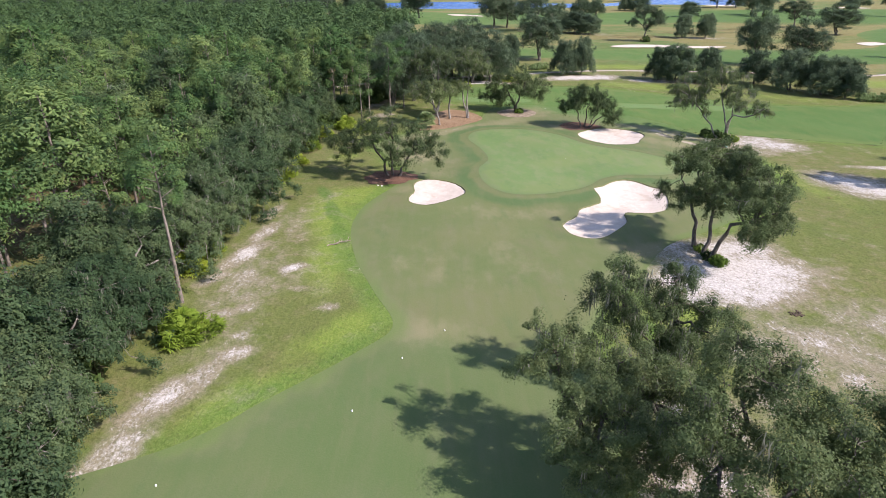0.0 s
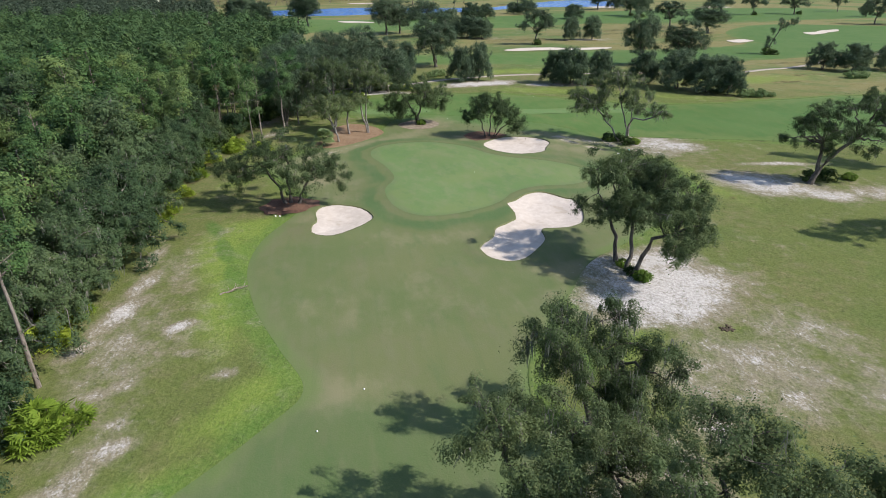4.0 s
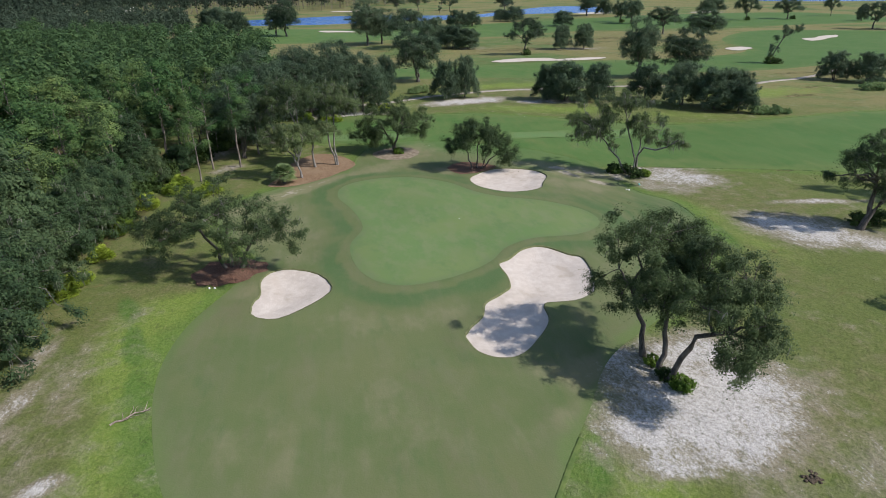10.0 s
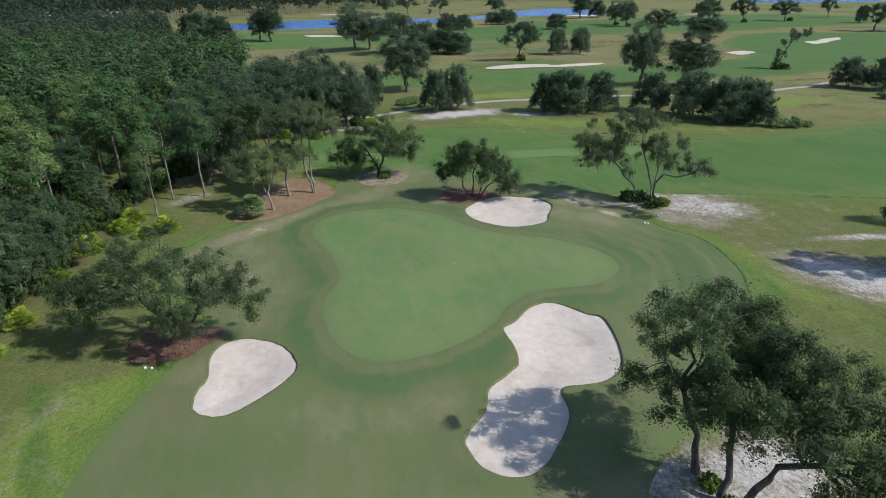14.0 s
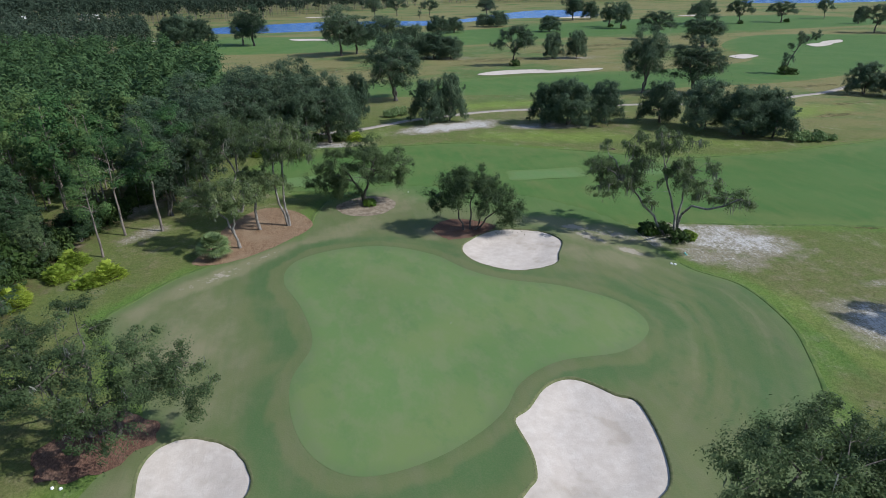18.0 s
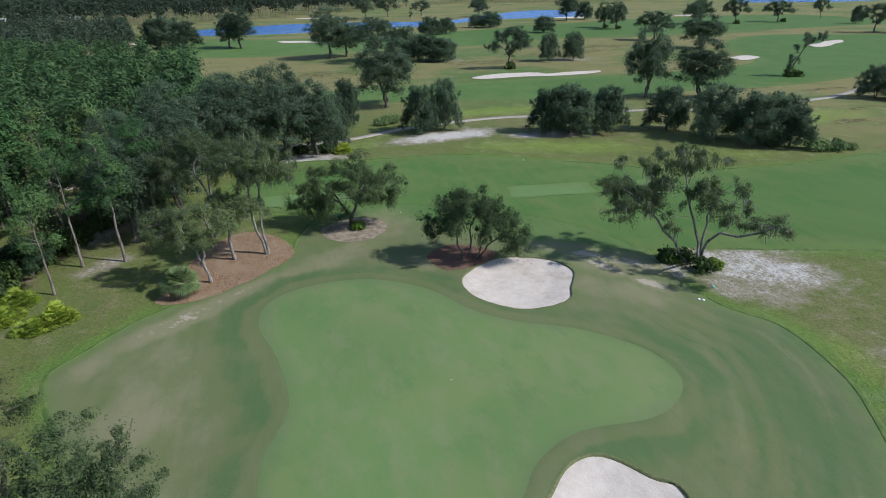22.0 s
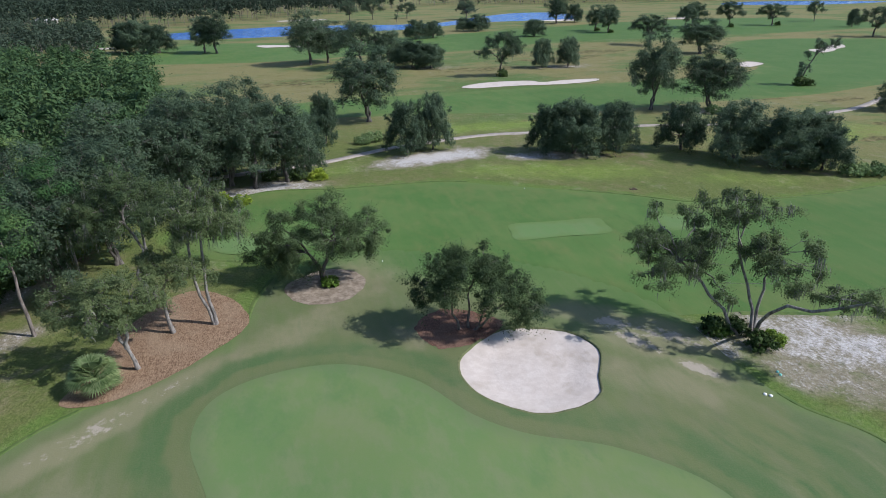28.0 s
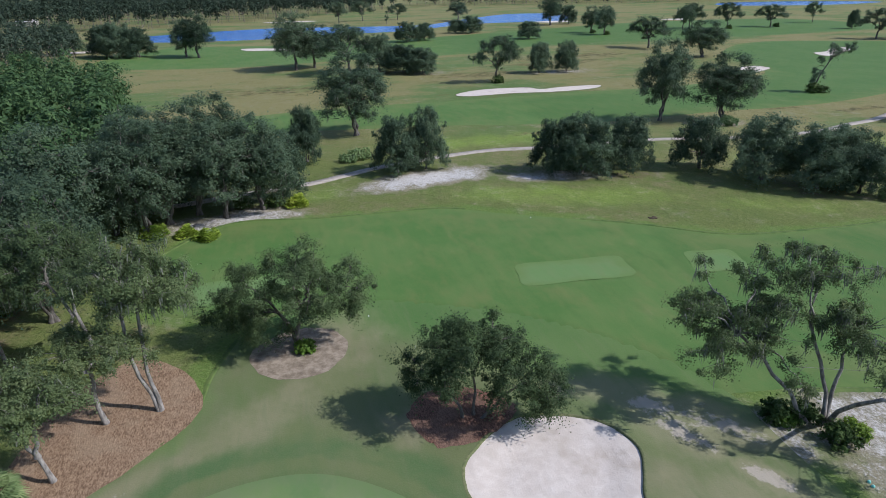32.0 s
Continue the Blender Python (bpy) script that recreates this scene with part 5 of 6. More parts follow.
# Slender trees in the straw bed beside the woods.
tree("young_oak", oak_shape(21, [[(0, 0, 0), (-0.9, 0, 3.4), (-1.4, 0, 6.8), (-1.0, 0, 10.2)], [(0.15, 0, 0), (-0.2, 0, 4), (0.3, 0, 10.4)]],
     [(-2.2, 0, 12.2, 2.1, 2.1, 1.6), (0.5, 0, 13.2, 2.4, 2.4, 1.6), (2.6, 0, 11.9, 2.1, 2.1, 1.5), (-0.6, 0, 10.9, 2.0, 2.0, 1.4), (3.3, 0, 10.6, 1.5, 1.5, 1.1), (-1.8, 0, 9.6, 1.1, 1.1, 1.0)],
     tips=300, per=170, spread=0.46, leaf=0.15, girth=0.25, limbs=7, moss=1200, moss_long=1.5), M_OAK, M_PALE_BARK, grounded(5.6, 134.7, -15), "thin crooked oak with moss in the straw bed", "oak tree", "trees in the straw bed", split=True)
tree("young_oak", oak_shape(22, [[(0, 0, 0), (-0.2, 0, 3), (0.1, 0, 5.0), (0.5, 0, 6.6)]],
     [(0.8, 0, 7.4, 2.1, 2.1, 1.3), (2.9, 0, 7.0, 1.7, 1.7, 1.1), (-0.8, 0, 7.8, 1.6, 1.6, 1.1)],
     tips=120, per=170, spread=0.46, leaf=0.15, girth=0.21, limbs=5, moss=60, moss_long=0.8), M_OAK, M_PALE_BARK, grounded(1.7, 134.2, -15), "slim straight young oak in the straw bed", "oak tree", "trees in the straw bed", split=True)
tree("young_oak", oak_shape(24, [[(0, 0, 0), (-0.9, 0, 3), (0.5, 0, 6), (-0.8, 0, 9)], [(0.4, 0, 0), (1.5, 0, 3.4), (0.8, 0, 6.4), (0.9, 0, 9)]],
     [(-4.6, 0, 10.4, 2.6, 2.6, 1.9), (-1.6, 1.0, 12.4, 2.9, 2.9, 1.9), (1.5, 0, 12.2, 2.6, 2.6, 1.8), (3.0, 0, 10.4, 2.1, 2.1, 1.6), (-2.6, -1.5, 9.8, 2.5, 2.2, 1.6), (-6.2, 0, 8.4, 2.0, 2.0, 1.5), (0.6, -1.4, 10.0, 2.4, 2.1, 1.5)],
     tips=360, per=170, spread=0.46, leaf=0.15, girth=0.26, limbs=9, moss=900, moss_long=1.6), M_OAK, M_PALE_BARK, grounded(-1.8, 142.4, -15), "crooked two-stemmed oak with full mossy crown", "oak tree", "trees in the straw bed", split=True)
tree("young_oak", oak_shape(23, [[(0, 0, 0), (-0.5, 0, 2.4), (-1.2, 0, 4.0), (-2.6, 0, 5.4)], [(-0.5, 0, 2.3), (-0.1, 0, 4.0), (0.2, 0, 5.6)]],
     [(-3.6, 0, 7.0, 2.3, 2.3, 1.6), (-1.2, 0, 8.0, 2.4, 2.4, 1.6), (1.4, 0, 6.9, 2.0, 2.0, 1.4), (-1.6, -1.6, 6.2, 2.2, 1.9, 1.3), (-5.0, 0.5, 6.2, 1.6, 1.6, 1.2)],
     tips=180, per=170, spread=0.46, leaf=0.15, girth=0.24, limbs=9, moss=240, moss_long=0.9), M_OAK, M_PALE_BARK, grounded(-0.6, 128.6, -15), "small open-crowned oak with pale forked trunk", "oak tree", "trees in the straw bed", split=True)

# Kinds of tree that repeat over the course.
KINDS = {}
KINDS["round"] = tree("live_oak", oak_shape(31, [[(0, 0, 0), (0.1, 0, 1.4), (0, 0, 3)], [(0.3, 0, 0), (0.9, 0, 1.5), (1.8, 0, 3)]], round_lobes(5, 10, 10.6, 34, 0.08), tips=450, per=80, spread=0.58, leaf=0.26, girth=0.32, limbs=7, sides=5),
     M_HAZED_OAK, M_BARK, grounded(69.6, 184.5, 0, 1.1), "dense rounded live oak with dark foliage on rough grass", "oak tree", "oaks across the course")
KINDS["mossy"] = tree("live_oak", oak_shape(32, [[(0, 0, 0), (0.2, 0, 3), (0, 0, 6)], [(0.4, 0, 0), (0.8, 0, 3), (1.4, 0, 6)]],
     [(-2.6, 0, 10, 2.7, 2.6, 2.4), (0, 0, 13.4, 2.9, 2.9, 2.1), (2.7, 0, 10.8, 2.6, 2.6, 2.4), (-3.2, 0.6, 6.8, 2.1, 2.2, 2.0), (1.6, -1, 7.4, 2.8, 2.4, 2.2), (0, 2, 9.6, 2.6, 2.2, 2.4), (-0.6, -2, 9.0, 2.6, 2.2, 2.4), (0.4, 0.4, 4.8, 2.2, 2.0, 1.7)],
     tips=330, per=84, spread=0.66, leaf=0.27, girth=0.36, limbs=8, moss=480, moss_long=1.8, sides=5), M_HAZED_OAK, M_BARK, grounded(107.8, 217.6, 0, 1.2), "tall narrow oak draped in hanging moss", "oak tree", "oaks across the course")
KINDS["spread"] = tree("live_oak", oak_shape(33, [[(0, 0, 0), (0.1, 0, 2.5), (0.4, 0, 5)]],
     [(-6.4, 0, 8.6, 2.6, 2.6, 1.6), (-3.6, 0, 11.6, 2.6, 2.6, 1.8), (0.6, 0, 13.6, 3.2, 3.0, 1.8), (4.4, 0, 12.0, 2.8, 2.8, 1.8), (7.0, 0, 9.0, 2.4, 2.4, 1.5), (1.6, -2, 9.0, 3.2, 2.4, 1.8), (0.6, 0, 6.4, 1.6, 1.6, 1.6)],
     tips=330, per=84, spread=0.66, leaf=0.27, girth=0.42, limbs=8, moss=480, moss_long=1.8, sides=5), M_HAZED_OAK, M_BARK, grounded(92.3, 290.6, 0), "solitary spreading oak with ragged crown", "oak tree", "oaks across the course")
KINDS["leaning"] = tree("leaning_tree", oak_shape(34, [[(0, 0, 0), (0.8, 0, 4), (3.0, 0, 9)]],
     [(-0.6, 0, 3.2, 1.5, 1.5, 1.6), (0.4, 0, 6.2, 1.8, 1.8, 1.8), (2.6, 0, 9.6, 2.0, 1.8, 1.6), (6.0, 0, 11.6, 2.2, 1.6, 1.1), (4.0, 0, 13.2, 1.4, 1.4, 1.4), (8.4, 0, 13.0, 1.6, 1.2, 0.9)],
     tips=78, per=57, spread=0.54, leaf=0.34, girth=0.26, limbs=6, moss=300, moss_long=1.4, sides=5), M_HAZED_OAK, M_BARK, grounded(173.0, 237.0, -20), "tree leaning over with vine-clad trunk", "tree", "oaks across the course")
SIZE = {"round": (10, 12.2), "mossy": (15.5, 10), "spread": (15, 17), "leaning": (14, 10)}
ROUND = [(38.1, 194.8, 10.4, 9.8), (43.8, 196.4, 11.4, 8.8), (22.6, 208.3, 10.8, 8), (78.6, 183.7, 9.8, 9.8), (65.0, 186.5, 9.6, 9), (90.9, 179.6, 9.6, 10.8), (96.6, 170.6, 11.0, 12), (101.6, 164.0, 10.2, 12), (107.4, 165.0, 9.6, 11), (105.6, 160.0, 8.2, 9), (115.7, 306.4, 11, 10), (126.4, 305.6, 11.3, 11)]
ROUND += [(67.4, 326.6, 10.5, 17), (74, 322, 9.5, 13), (97.2, 457, 11.3, 17), (152.2, 504, 11, 19), (169, 443, 10, 15), (-54.8, 439, 16.6, 22), (-62, 446, 15, 20), (-84.8, 468, 16, 19), (-45, 437, 14, 18), (17.3, 185.8, 11.2, 9)]
ROUND2 = [(165, 196, 9, 11), (171, 190, 9, 11), (184, 190, 8.5, 10), (190, 182, 9, 11), (60, 336, 14, 17), (382, 416, 11.4, 9), (250, 553, 14, 15), (110, 462, 10, 14), (143, 508, 9, 14), (-6, 196, 13, 12), (3, 193, 12, 11), (-6, 178, 13.5, 11), (-12, 164, 13, 11)]
MOSSY = [(14.2, 182.4, 12.6, 10), (8.6, 181.0, 12.4, 10), (0.5, 180.5, 13, 10.5), (-2, 186, 14, 11), (4.4, 183.6, 14.5, 10), (35.5, 228.3, 15.7, 12), (7.9, 187.3, 15.0, 10), (121.9, 212.4, 13.6, 11), (28.2, 353, 19, 14), (-15.2, 421, 18, 12), (-22, 428, 15, 12)]
MOSSY += [(36, 358, 15, 13), (222.1, 465.8, 14, 9.5), (222.6, 449, 14.6, 9.5), (200.6, 324, 13, 14), (232, 548, 18, 15), (-1.0, 176, 14.0, 10), (-10, 170, 15, 10), (-13, 151, 14, 10), (-7, 153.5, 13.5, 9), (-12, 144, 12, 8)]
SPREAD = [(47.7, 334.8, 18.5, 22), (201.4, 367, 15, 20), (318, 454, 17, 15), (352, 453, 14.7, 20), (334, 357, 16, 18), (346, 350, 14, 18), (83, 676, 18, 18), (107, 692, 18, 19), (140, 690, 15, 17), (406, 472, 15, 12), (185, 640, 16, 24), (300, 470, 15, 15), (296, 462, 17, 15), (258, 512, 13, 13), (286, 458, 15, 13)]
trng = random.Random(8)
for kind, rows in (("round", ROUND), ("round", ROUND2), ("mossy", MOSSY), ("spread", SPREAD)):
    h0, w0 = SIZE[kind]
    for x, y, h, w in rows:
        w = w * (1.18 if y > 205 and kind != "round" else 0.95)
        copy_thing(KINDS[kind], grounded(x, y, trng.uniform(0, 360)) @ Matrix.Diagonal((w / w0 * trng.uniform(0.88, 1.06), w / w0 * trng.uniform(0.88, 1.06), 0.95 * h / h0, 1)))
copy_thing(KINDS["leaning"], grounded(120, 640, 40, 1.0))

# ---------------------------------------------------------------- the woods to the west
PINES = [pine_shape(41 + k, h, w, c, n, 300, 0.36, 5, 1.12) for k, (h, w, c, n) in enumerate(((17, 5.4, 0.42, 13), (15.5, 6.0, 0.46, 14), (18.5, 5.0, 0.38, 12), (14, 6.0, 0.50, 15), (16.5, 6.2, 0.42, 14)))]
BROAD = [oak_shape(51 + k, [[(0, 0, 0), (0.3, 0, 3), (0.1, 0.2, 6)], [(0.3, 0, 0), (0.9, 0.3, 3), (1.6, 0.2, 6)]], round_lobes(60 + k, h, w, 26, 0.10), tips=210, per=84, spread=0.70, leaf=0.29, girth=0.28, limbs=6, moss=120, moss_long=1.4, sides=5, loose=0.6, wild=0.28) for k, (h, w) in enumerate(((12, 8.4), (13.5, 8.0), (10.5, 8.8)))]
WOODS = closed([(-23, 8), (-25, 30), (-31, 46), (-32, 58), (-31, 70), (-29, 84), (-27, 98), (-24, 112), (-24, 124), (-20, 138), (-16, 150), (-11, 160), (-7, 172), (-7, 190), (-11, 215), (-14, 240), (-24, 262), (-44, 292), (-110, 320), (-230, 310), (-230, 150), (-90, 60), (-50, 8)])


def scatter(seed, outline, gap, lo, hi, keep):
    """Places about gap apart inside an outline."""
    rng = np.random.default_rng(seed)
    out = []
    for y in np.arange(lo, hi, gap * 0.87):
        for x in np.arange(outline[:, 0].min(), outline[:, 0].max(), gap):
            p = np.array([x + rng.uniform(-0.4, 0.4) * gap + (int(y / gap) % 2) * gap * 0.5, y + rng.uniform(-0.4, 0.4) * gap])
            if keep(p):
                out.append(p)
    out = np.array(out)
    return out[away(out, outline) < -0.3]


def build_woods():
    near = scatter(3, WOODS, 5.7, 8, 165, lambda p: p[0] > -0.80 * p[1] - 6)
    rim = -away(near, WOODS)
    rng = random.Random(5)
    protos = {}
    for p, d in zip(near, rim):
        broad = rng.random() < (0.80 if d < 6 else 0.14)
        k = rng.randrange(3) if broad else rng.randrange(5)
        s = rng.uniform(0.70, 1.22) * (0.86 if d < 3 else 1.0)
        m = grounded(p[0], p[1], rng.uniform(0, 360)) @ Matrix.Diagonal((s * rng.uniform(0.92, 1.15), s * rng.uniform(0.92, 1.15), s, 1))
        if (broad, k) in protos:
            copy_thing(protos[broad, k], m)
        elif broad:
            protos[broad, k] = tree("woodland_oak", BROAD[k], M_WOOD_OAK, M_BARK, m, "mossy broadleaf oak at the edge of the woods", "oak tree", "trees of the western woods")
        else:
            protos[broad, k] = tree("pine_tree", PINES[k], M_PINE, M_PINE_BARK, m, "tall slim pine in dense woods", "pine tree", "trees of the western woods")


build_woods()
EDGE_OAK = tree("live_oak", oak_shape(55, [[(0, 0, 0), (0.4, 0, 2.6), (-0.6, 0, 5)], [(0.4, 0, 0), (1.4, 0, 2.6), (2.6, 0, 5)]], round_lobes(66, 11.5, 12, 36, 0.10), tips=330, per=170, spread=0.62, leaf=0.22, girth=0.4, limbs=9, moss=900, moss_long=1.4, loose=0.6, wild=0.30),
     M_WOOD_OAK, M_PALE_BARK, grounded(-27.6, 74.6), "grey-green mossy live oak at the edge of the woods", "oak tree", "trees of the western woods")
for x, y, turn, s in ((-28.6, 67, 70, 0.9), (-28.2, 81.5, 140, 1.0), (-28.4, 89, 210, 0.95), (-29.5, 97, 280, 0.9), (-28, 105, 30, 0.85), (-29.5, 60, 100, 0.85), (-26.5, 114, 190, 0.85), (-28.6, 44.6, 20, 0.82), (-28.8, 37.6, 160, 0.85), (-27.4, 30.6, 250, 0.8), (-30.6, 52.4, 310, 0.9)):
    copy_thing(EDGE_OAK, grounded(x, y, turn, s))


def far_woods(name, places, seed, lo, hi, leaf, puff, tips, per, label, material):
    """Distant woods: many crowns and stems, joined."""
    rng = np.random.default_rng(seed)
    green, wood = [], []
    for x, y in places:
        h, w = rng.uniform(lo, hi), rng.uniform(4.6, 7.0)
        z = h * (1 - 0.6 * rng.uniform(0, 1, tips) ** 0.9)
        u = (h - z) / (0.6 * h)
        r = w * 0.5 * np.minimum(1.05 * u**0.55, 1.75 - 1.15 * u) * rng.uniform(0.5, 1.0, tips) ** 0.7
        a = rng.uniform(0, 2 * np.pi, tips)
        ends = np.column_stack([x + r * np.cos(a), y + r * np.sin(a), z])
        green.append(leaves(rng, ends, per, puff, leaf, 0.7, 0.55, centre=np.array([x, y, h * 0.6]), loose=0.6, wild=0.22))
        wood.append(tube(np.array([(x, y, -0.2), (x + 0.1, y, h * 0.4), (x, y + 0.1, h * 0.66)]), np.array([0.20, 0.15, 0.04]), 4))
    t = thing(name, Matrix(), label, "woods", kind="stuff")
    part("crowns", mesh_np("crowns", *join(green), material), t)
    part("trunks", mesh_np("trunks", *join(wood), M_PINE_BARK, True), t)


far_woods("far_woods", scatter(4, WOODS, 6.4, 165, 325, lambda p: p[0] > -0.72 * p[1] - 6), 6, 12.5, 18.5, 0.74, 1.7, 8, 84, "dense dark green pine woods stretching into the distance", M_PINE_FAR)
BELT_W = closed([(-160, 640), (-40, 690), (60, 800), (160, 900), (200, 1050), (80, 1150), (-200, 1150), (-700, 1000), (-700, 560), (-300, 480), (-190, 500)])
BELT_E = closed([(260, 1000), (420, 930), (560, 900), (800, 860), (1100, 760), (1200, 900), (800, 1100), (400, 1200), (240, 1120)])
far_woods("tree_belt", scatter(7, BELT_W, 18, 470, 1150, lambda p: p[0] > -0.62 * p[1]), 8, 17, 28, 2.2, 2.8, 11, 12, "distant dark belt of trees behind the lake", M_BELT)
far_woods("tree_belt", scatter(9, BELT_E, 19, 740, 1200, lambda p: True), 10, 15, 25, 2.2, 2.8, 11, 12, "distant dark belt of trees on the horizon", M_BELT)
SPARSE = closed([(-230, 330), (-120, 335), (-70, 390), (-95, 500), (-160, 560), (-330, 520), (-330, 380)])
far_woods("far_grove", scatter(17, SPARSE, 9.5, 330, 560, lambda p: p[0] > -0.72 * p[1]), 12, 12, 18, 1.1, 1.5, 14, 14, "scattered grove of dark trees past the woods", M_BELT)

# Tall lone pine at the edge of the woods, and bare trunks by the straw bed.
tree("pine_tree", pine_shape(71, 18, 6.4, 0.40, 17, 330, 0.22, 7, 0.95), M_PINE, M_PINE_BARK, grounded(-26.1, 52.5, 30), "tall thin-crowned pine standing above palmetto at the wood's edge", "pine tree", "trees of the western woods")
for k, (x, y, h, w) in enumerate(((-11.8, 137.6, 16.5, 6.0), (-9.3, 146.1, 16, 6.5), (-17.4, 129.6, 13, 7.5), (-16.5, 137, 15, 7))):
    tree("pine_tree", pine_shape(72 + k, h, w * 0.9, 0.48, 20, 300, 0.22, 7, 0.95), M_PINE, M_PINE_BARK, grounded(x, y, 40 * k), "tall pine with bare grey trunk beside the straw bed", "pine tree", "trees of the western woods")


# ---------------------------------------------------------------- palmetto, shrubs, palm
def fronds(rng, n, radius, high, blades=9, length=1.0):
    """Fan fronds in a mound: each a spread of narrow folded blades."""
    vs, n_all = [], 0
    for _ in range(n):
        a, r = rng.uniform(0, 2 * np.pi), radius * rng.uniform(0, 1) ** 0.5
        c = np.array([r * math.cos(a), r * math.sin(a), high * (1 - 0.8 * (r / radius) ** 2) * rng.uniform(0.25, 1.1)]) * (0.8 + 0.25 * math.sin(3 * a + 1) + 0.15 * math.sin(5 * a))
        out = np.array([math.cos(a), math.sin(a), 0.0]) * (r / radius) + rng.normal(0, 0.35, 3)
        out[2] = abs(out[2]) + 0.35
        out /= np.linalg.norm(out)
        side = np.cross(out, (0, 0, 1.0))
        side /= np.linalg.norm(side) + 1e-9
        up = np.cross(side, out)
        for f in np.linspace(-1.25, 1.25, blades):
            d = out * math.cos(f) + side * math.sin(f) + up * rng.normal(0, 0.10)
            w = np.cross(d, up) * 0.085
            tip = c + d * length * rng.uniform(0.7, 1.2) + (0, 0, -0.18)
            mid = c + d * length * 0.55
            vs += [c, mid + w, tip, mid - w]
            n_all += 4
    return np.array(vs), np.arange(n_all).reshape(-1, 4)


def palmetto(seed, r, h, n=150):
    rng = np.random.default_rng(seed)
    stems = [tube(np.array([(x * r, y * r, -0.05), (x * r * 1.1, y * r * 1.1, h * 0.35), (x * r * 1.2, y * r * 1.2, h * 0.55)]), np.array([0.06, 0.05, 0.03]), 4) for x, y in rng.uniform(-0.5, 0.5, (9, 2))]
    t = thing("palmetto", Matrix(), "mounded yellow-green palmetto clump on sandy ground", "shrub", "palmettos by the woods")
    part("fronds", mesh_np("fronds", *fronds(rng, n, r, h), M_SHRUB), t)
    tagged(part("stems", mesh_np("stems", *join(stems), M_BARK, True), t), kind="stuff")
    return t


P0 = palmetto(81, 2.6, 2.3, 230)
P0.matrix_basis = grounded(-23.2, 46.4)
for x, y, turn, s in ((-28.0, 59.5, 80, 0.9), (-30, 62, 20, 0.8), (-27.2, 64.5, 140, 0.55), (-26.2, 90.5, 200, 0.75), (-25.0, 93.2, 30, 0.6), (-28.0, 88, 260, 0.7), (-15.0, 123.0, 100, 0.75), (-17.0, 121.6, 180, 0.55), (-20.6, 124.2, 10, 0.7), (-23.4, 118, 60, 0.8),
                      (-0.5, 175.5, 150, 0.7), (6.6, 172.4, 20, 0.62), (3.8, 174.6, 80, 0.6), (19.5, 182.5, 60, 0.7), (-24.4, 100, 90, 0.6), (-24.2, 108.5, 120, 0.7), (-20.5, 128, 230, 0.7)):
    copy_thing(P0, grounded(x, y, turn, s))


def shrub(seed, r, h, label, n=70, per=26, mat=None):
    rng = np.random.default_rng(seed)
    d = rng.normal(0, 1, (n, 3))
    d /= np.linalg.norm(d, axis=1)[:, None]
    ends = d * (r, r, h * 0.6) * rng.uniform(0.5, 1, (n, 1)) + (0, 0, h * 0.45)
    ends[:, 2] = np.clip(ends[:, 2], 0.12, None)
    t = thing("shrub", Matrix(), label, "shrub", "shrubs at tree bases")
    part("foliage", mesh_np("foliage", *leaves(rng, ends, per, 0.22, 0.26), mat or M_SHRUB), t)
    stems = [tube(np.array([(0.15 * e[0], 0.15 * e[1], -0.05), e * (0.5, 0.5, 0.5), e]), np.array([0.035, 0.025, 0.01]), 4) for e in ends[::6]]
    tagged(part("stems", mesh_np("stems", *join(stems), M_BARK, True), t), kind="stuff")
    return t


M_BUSH = make_leaf("shrub_leaves", (0.022, 0.046, 0.014), (0.055, 0.098, 0.026), (0.105, 0.150, 0.042))
S0 = shrub(91, 1.5, 1.6, "bushy dark green shrub at the foot of an oak", 70, 26, M_BUSH)
S0.matrix_basis = grounded(53.0, 119.5)
for x, y, s in ((55.0, 118.9, 0.9), (55.4, 115.9, 0.95), (30.9, 63.0, 0.6), (77.5, 89.4, 1.2), (74.5, 89.5, 1.0), (92.8, 289.5, 1.6), (172.4, 236, 1.7), (174.5, 234.8, 1.3), (16, 183.5, 1.2), (11, 185, 1.1), (316, 450, 1.6), (354, 450, 1.6), (222, 462, 1.4), (223, 446, 1.4)):
    copy_thing(S0, grounded(x, y, x * 37, s))
M_FERN = make_leaf("fern_leaves", (0.055, 0.110, 0.018), (0.130, 0.230, 0.035), (0.220, 0.310, 0.060), 0.35)
F0 = shrub(93, 1.5, 1.5, "bright green leafy shrub at the foot of an oak", 80, 30, M_FERN)
F0.matrix_basis = grounded(57.0, 116.3, 0, 0.8)
for x, y, s in ((53.4, 119.0, 0.8), (31.6, 61.6, 0.9), (31.0, 65.2, 0.7), (17.9, 140.2, 0.9), (81.0, 88.6, 1.0)):
    copy_thing(F0, grounded(x, y, x * 31, s))
rim_rng = random.Random(12)
RIM = WOODS[(WOODS[:, 0] > -34) & (WOODS[:, 1] > 14) & (WOODS[:, 1] < 235)]
for q in RIM[::1]:
    x, y = q[0] - rim_rng.uniform(1.4, 3.6), q[1] + rim_rng.uniform(-1.5, 1.5)
    s = rim_rng.uniform(1.0, 1.9)
    tagged(copy_thing(S0, grounded(x, y, rim_rng.uniform(0, 360)) @ Matrix.Diagonal((s, s, s * rim_rng.uniform(0.9, 1.5), 1))), "leafy understorey bush at the edge of the woods", group="bushes along the woods")
M_BROADLEAF = make_leaf("pale_broad_leaves", (0.085, 0.150, 0.050), (0.190, 0.290, 0.115), (0.320, 0.400, 0.220), 0.3)
T0 = shrub(92, 2.6, 2.2, "broad clump of large pale-leaved shrubs near the cart path", 110, 40, M_BROADLEAF)
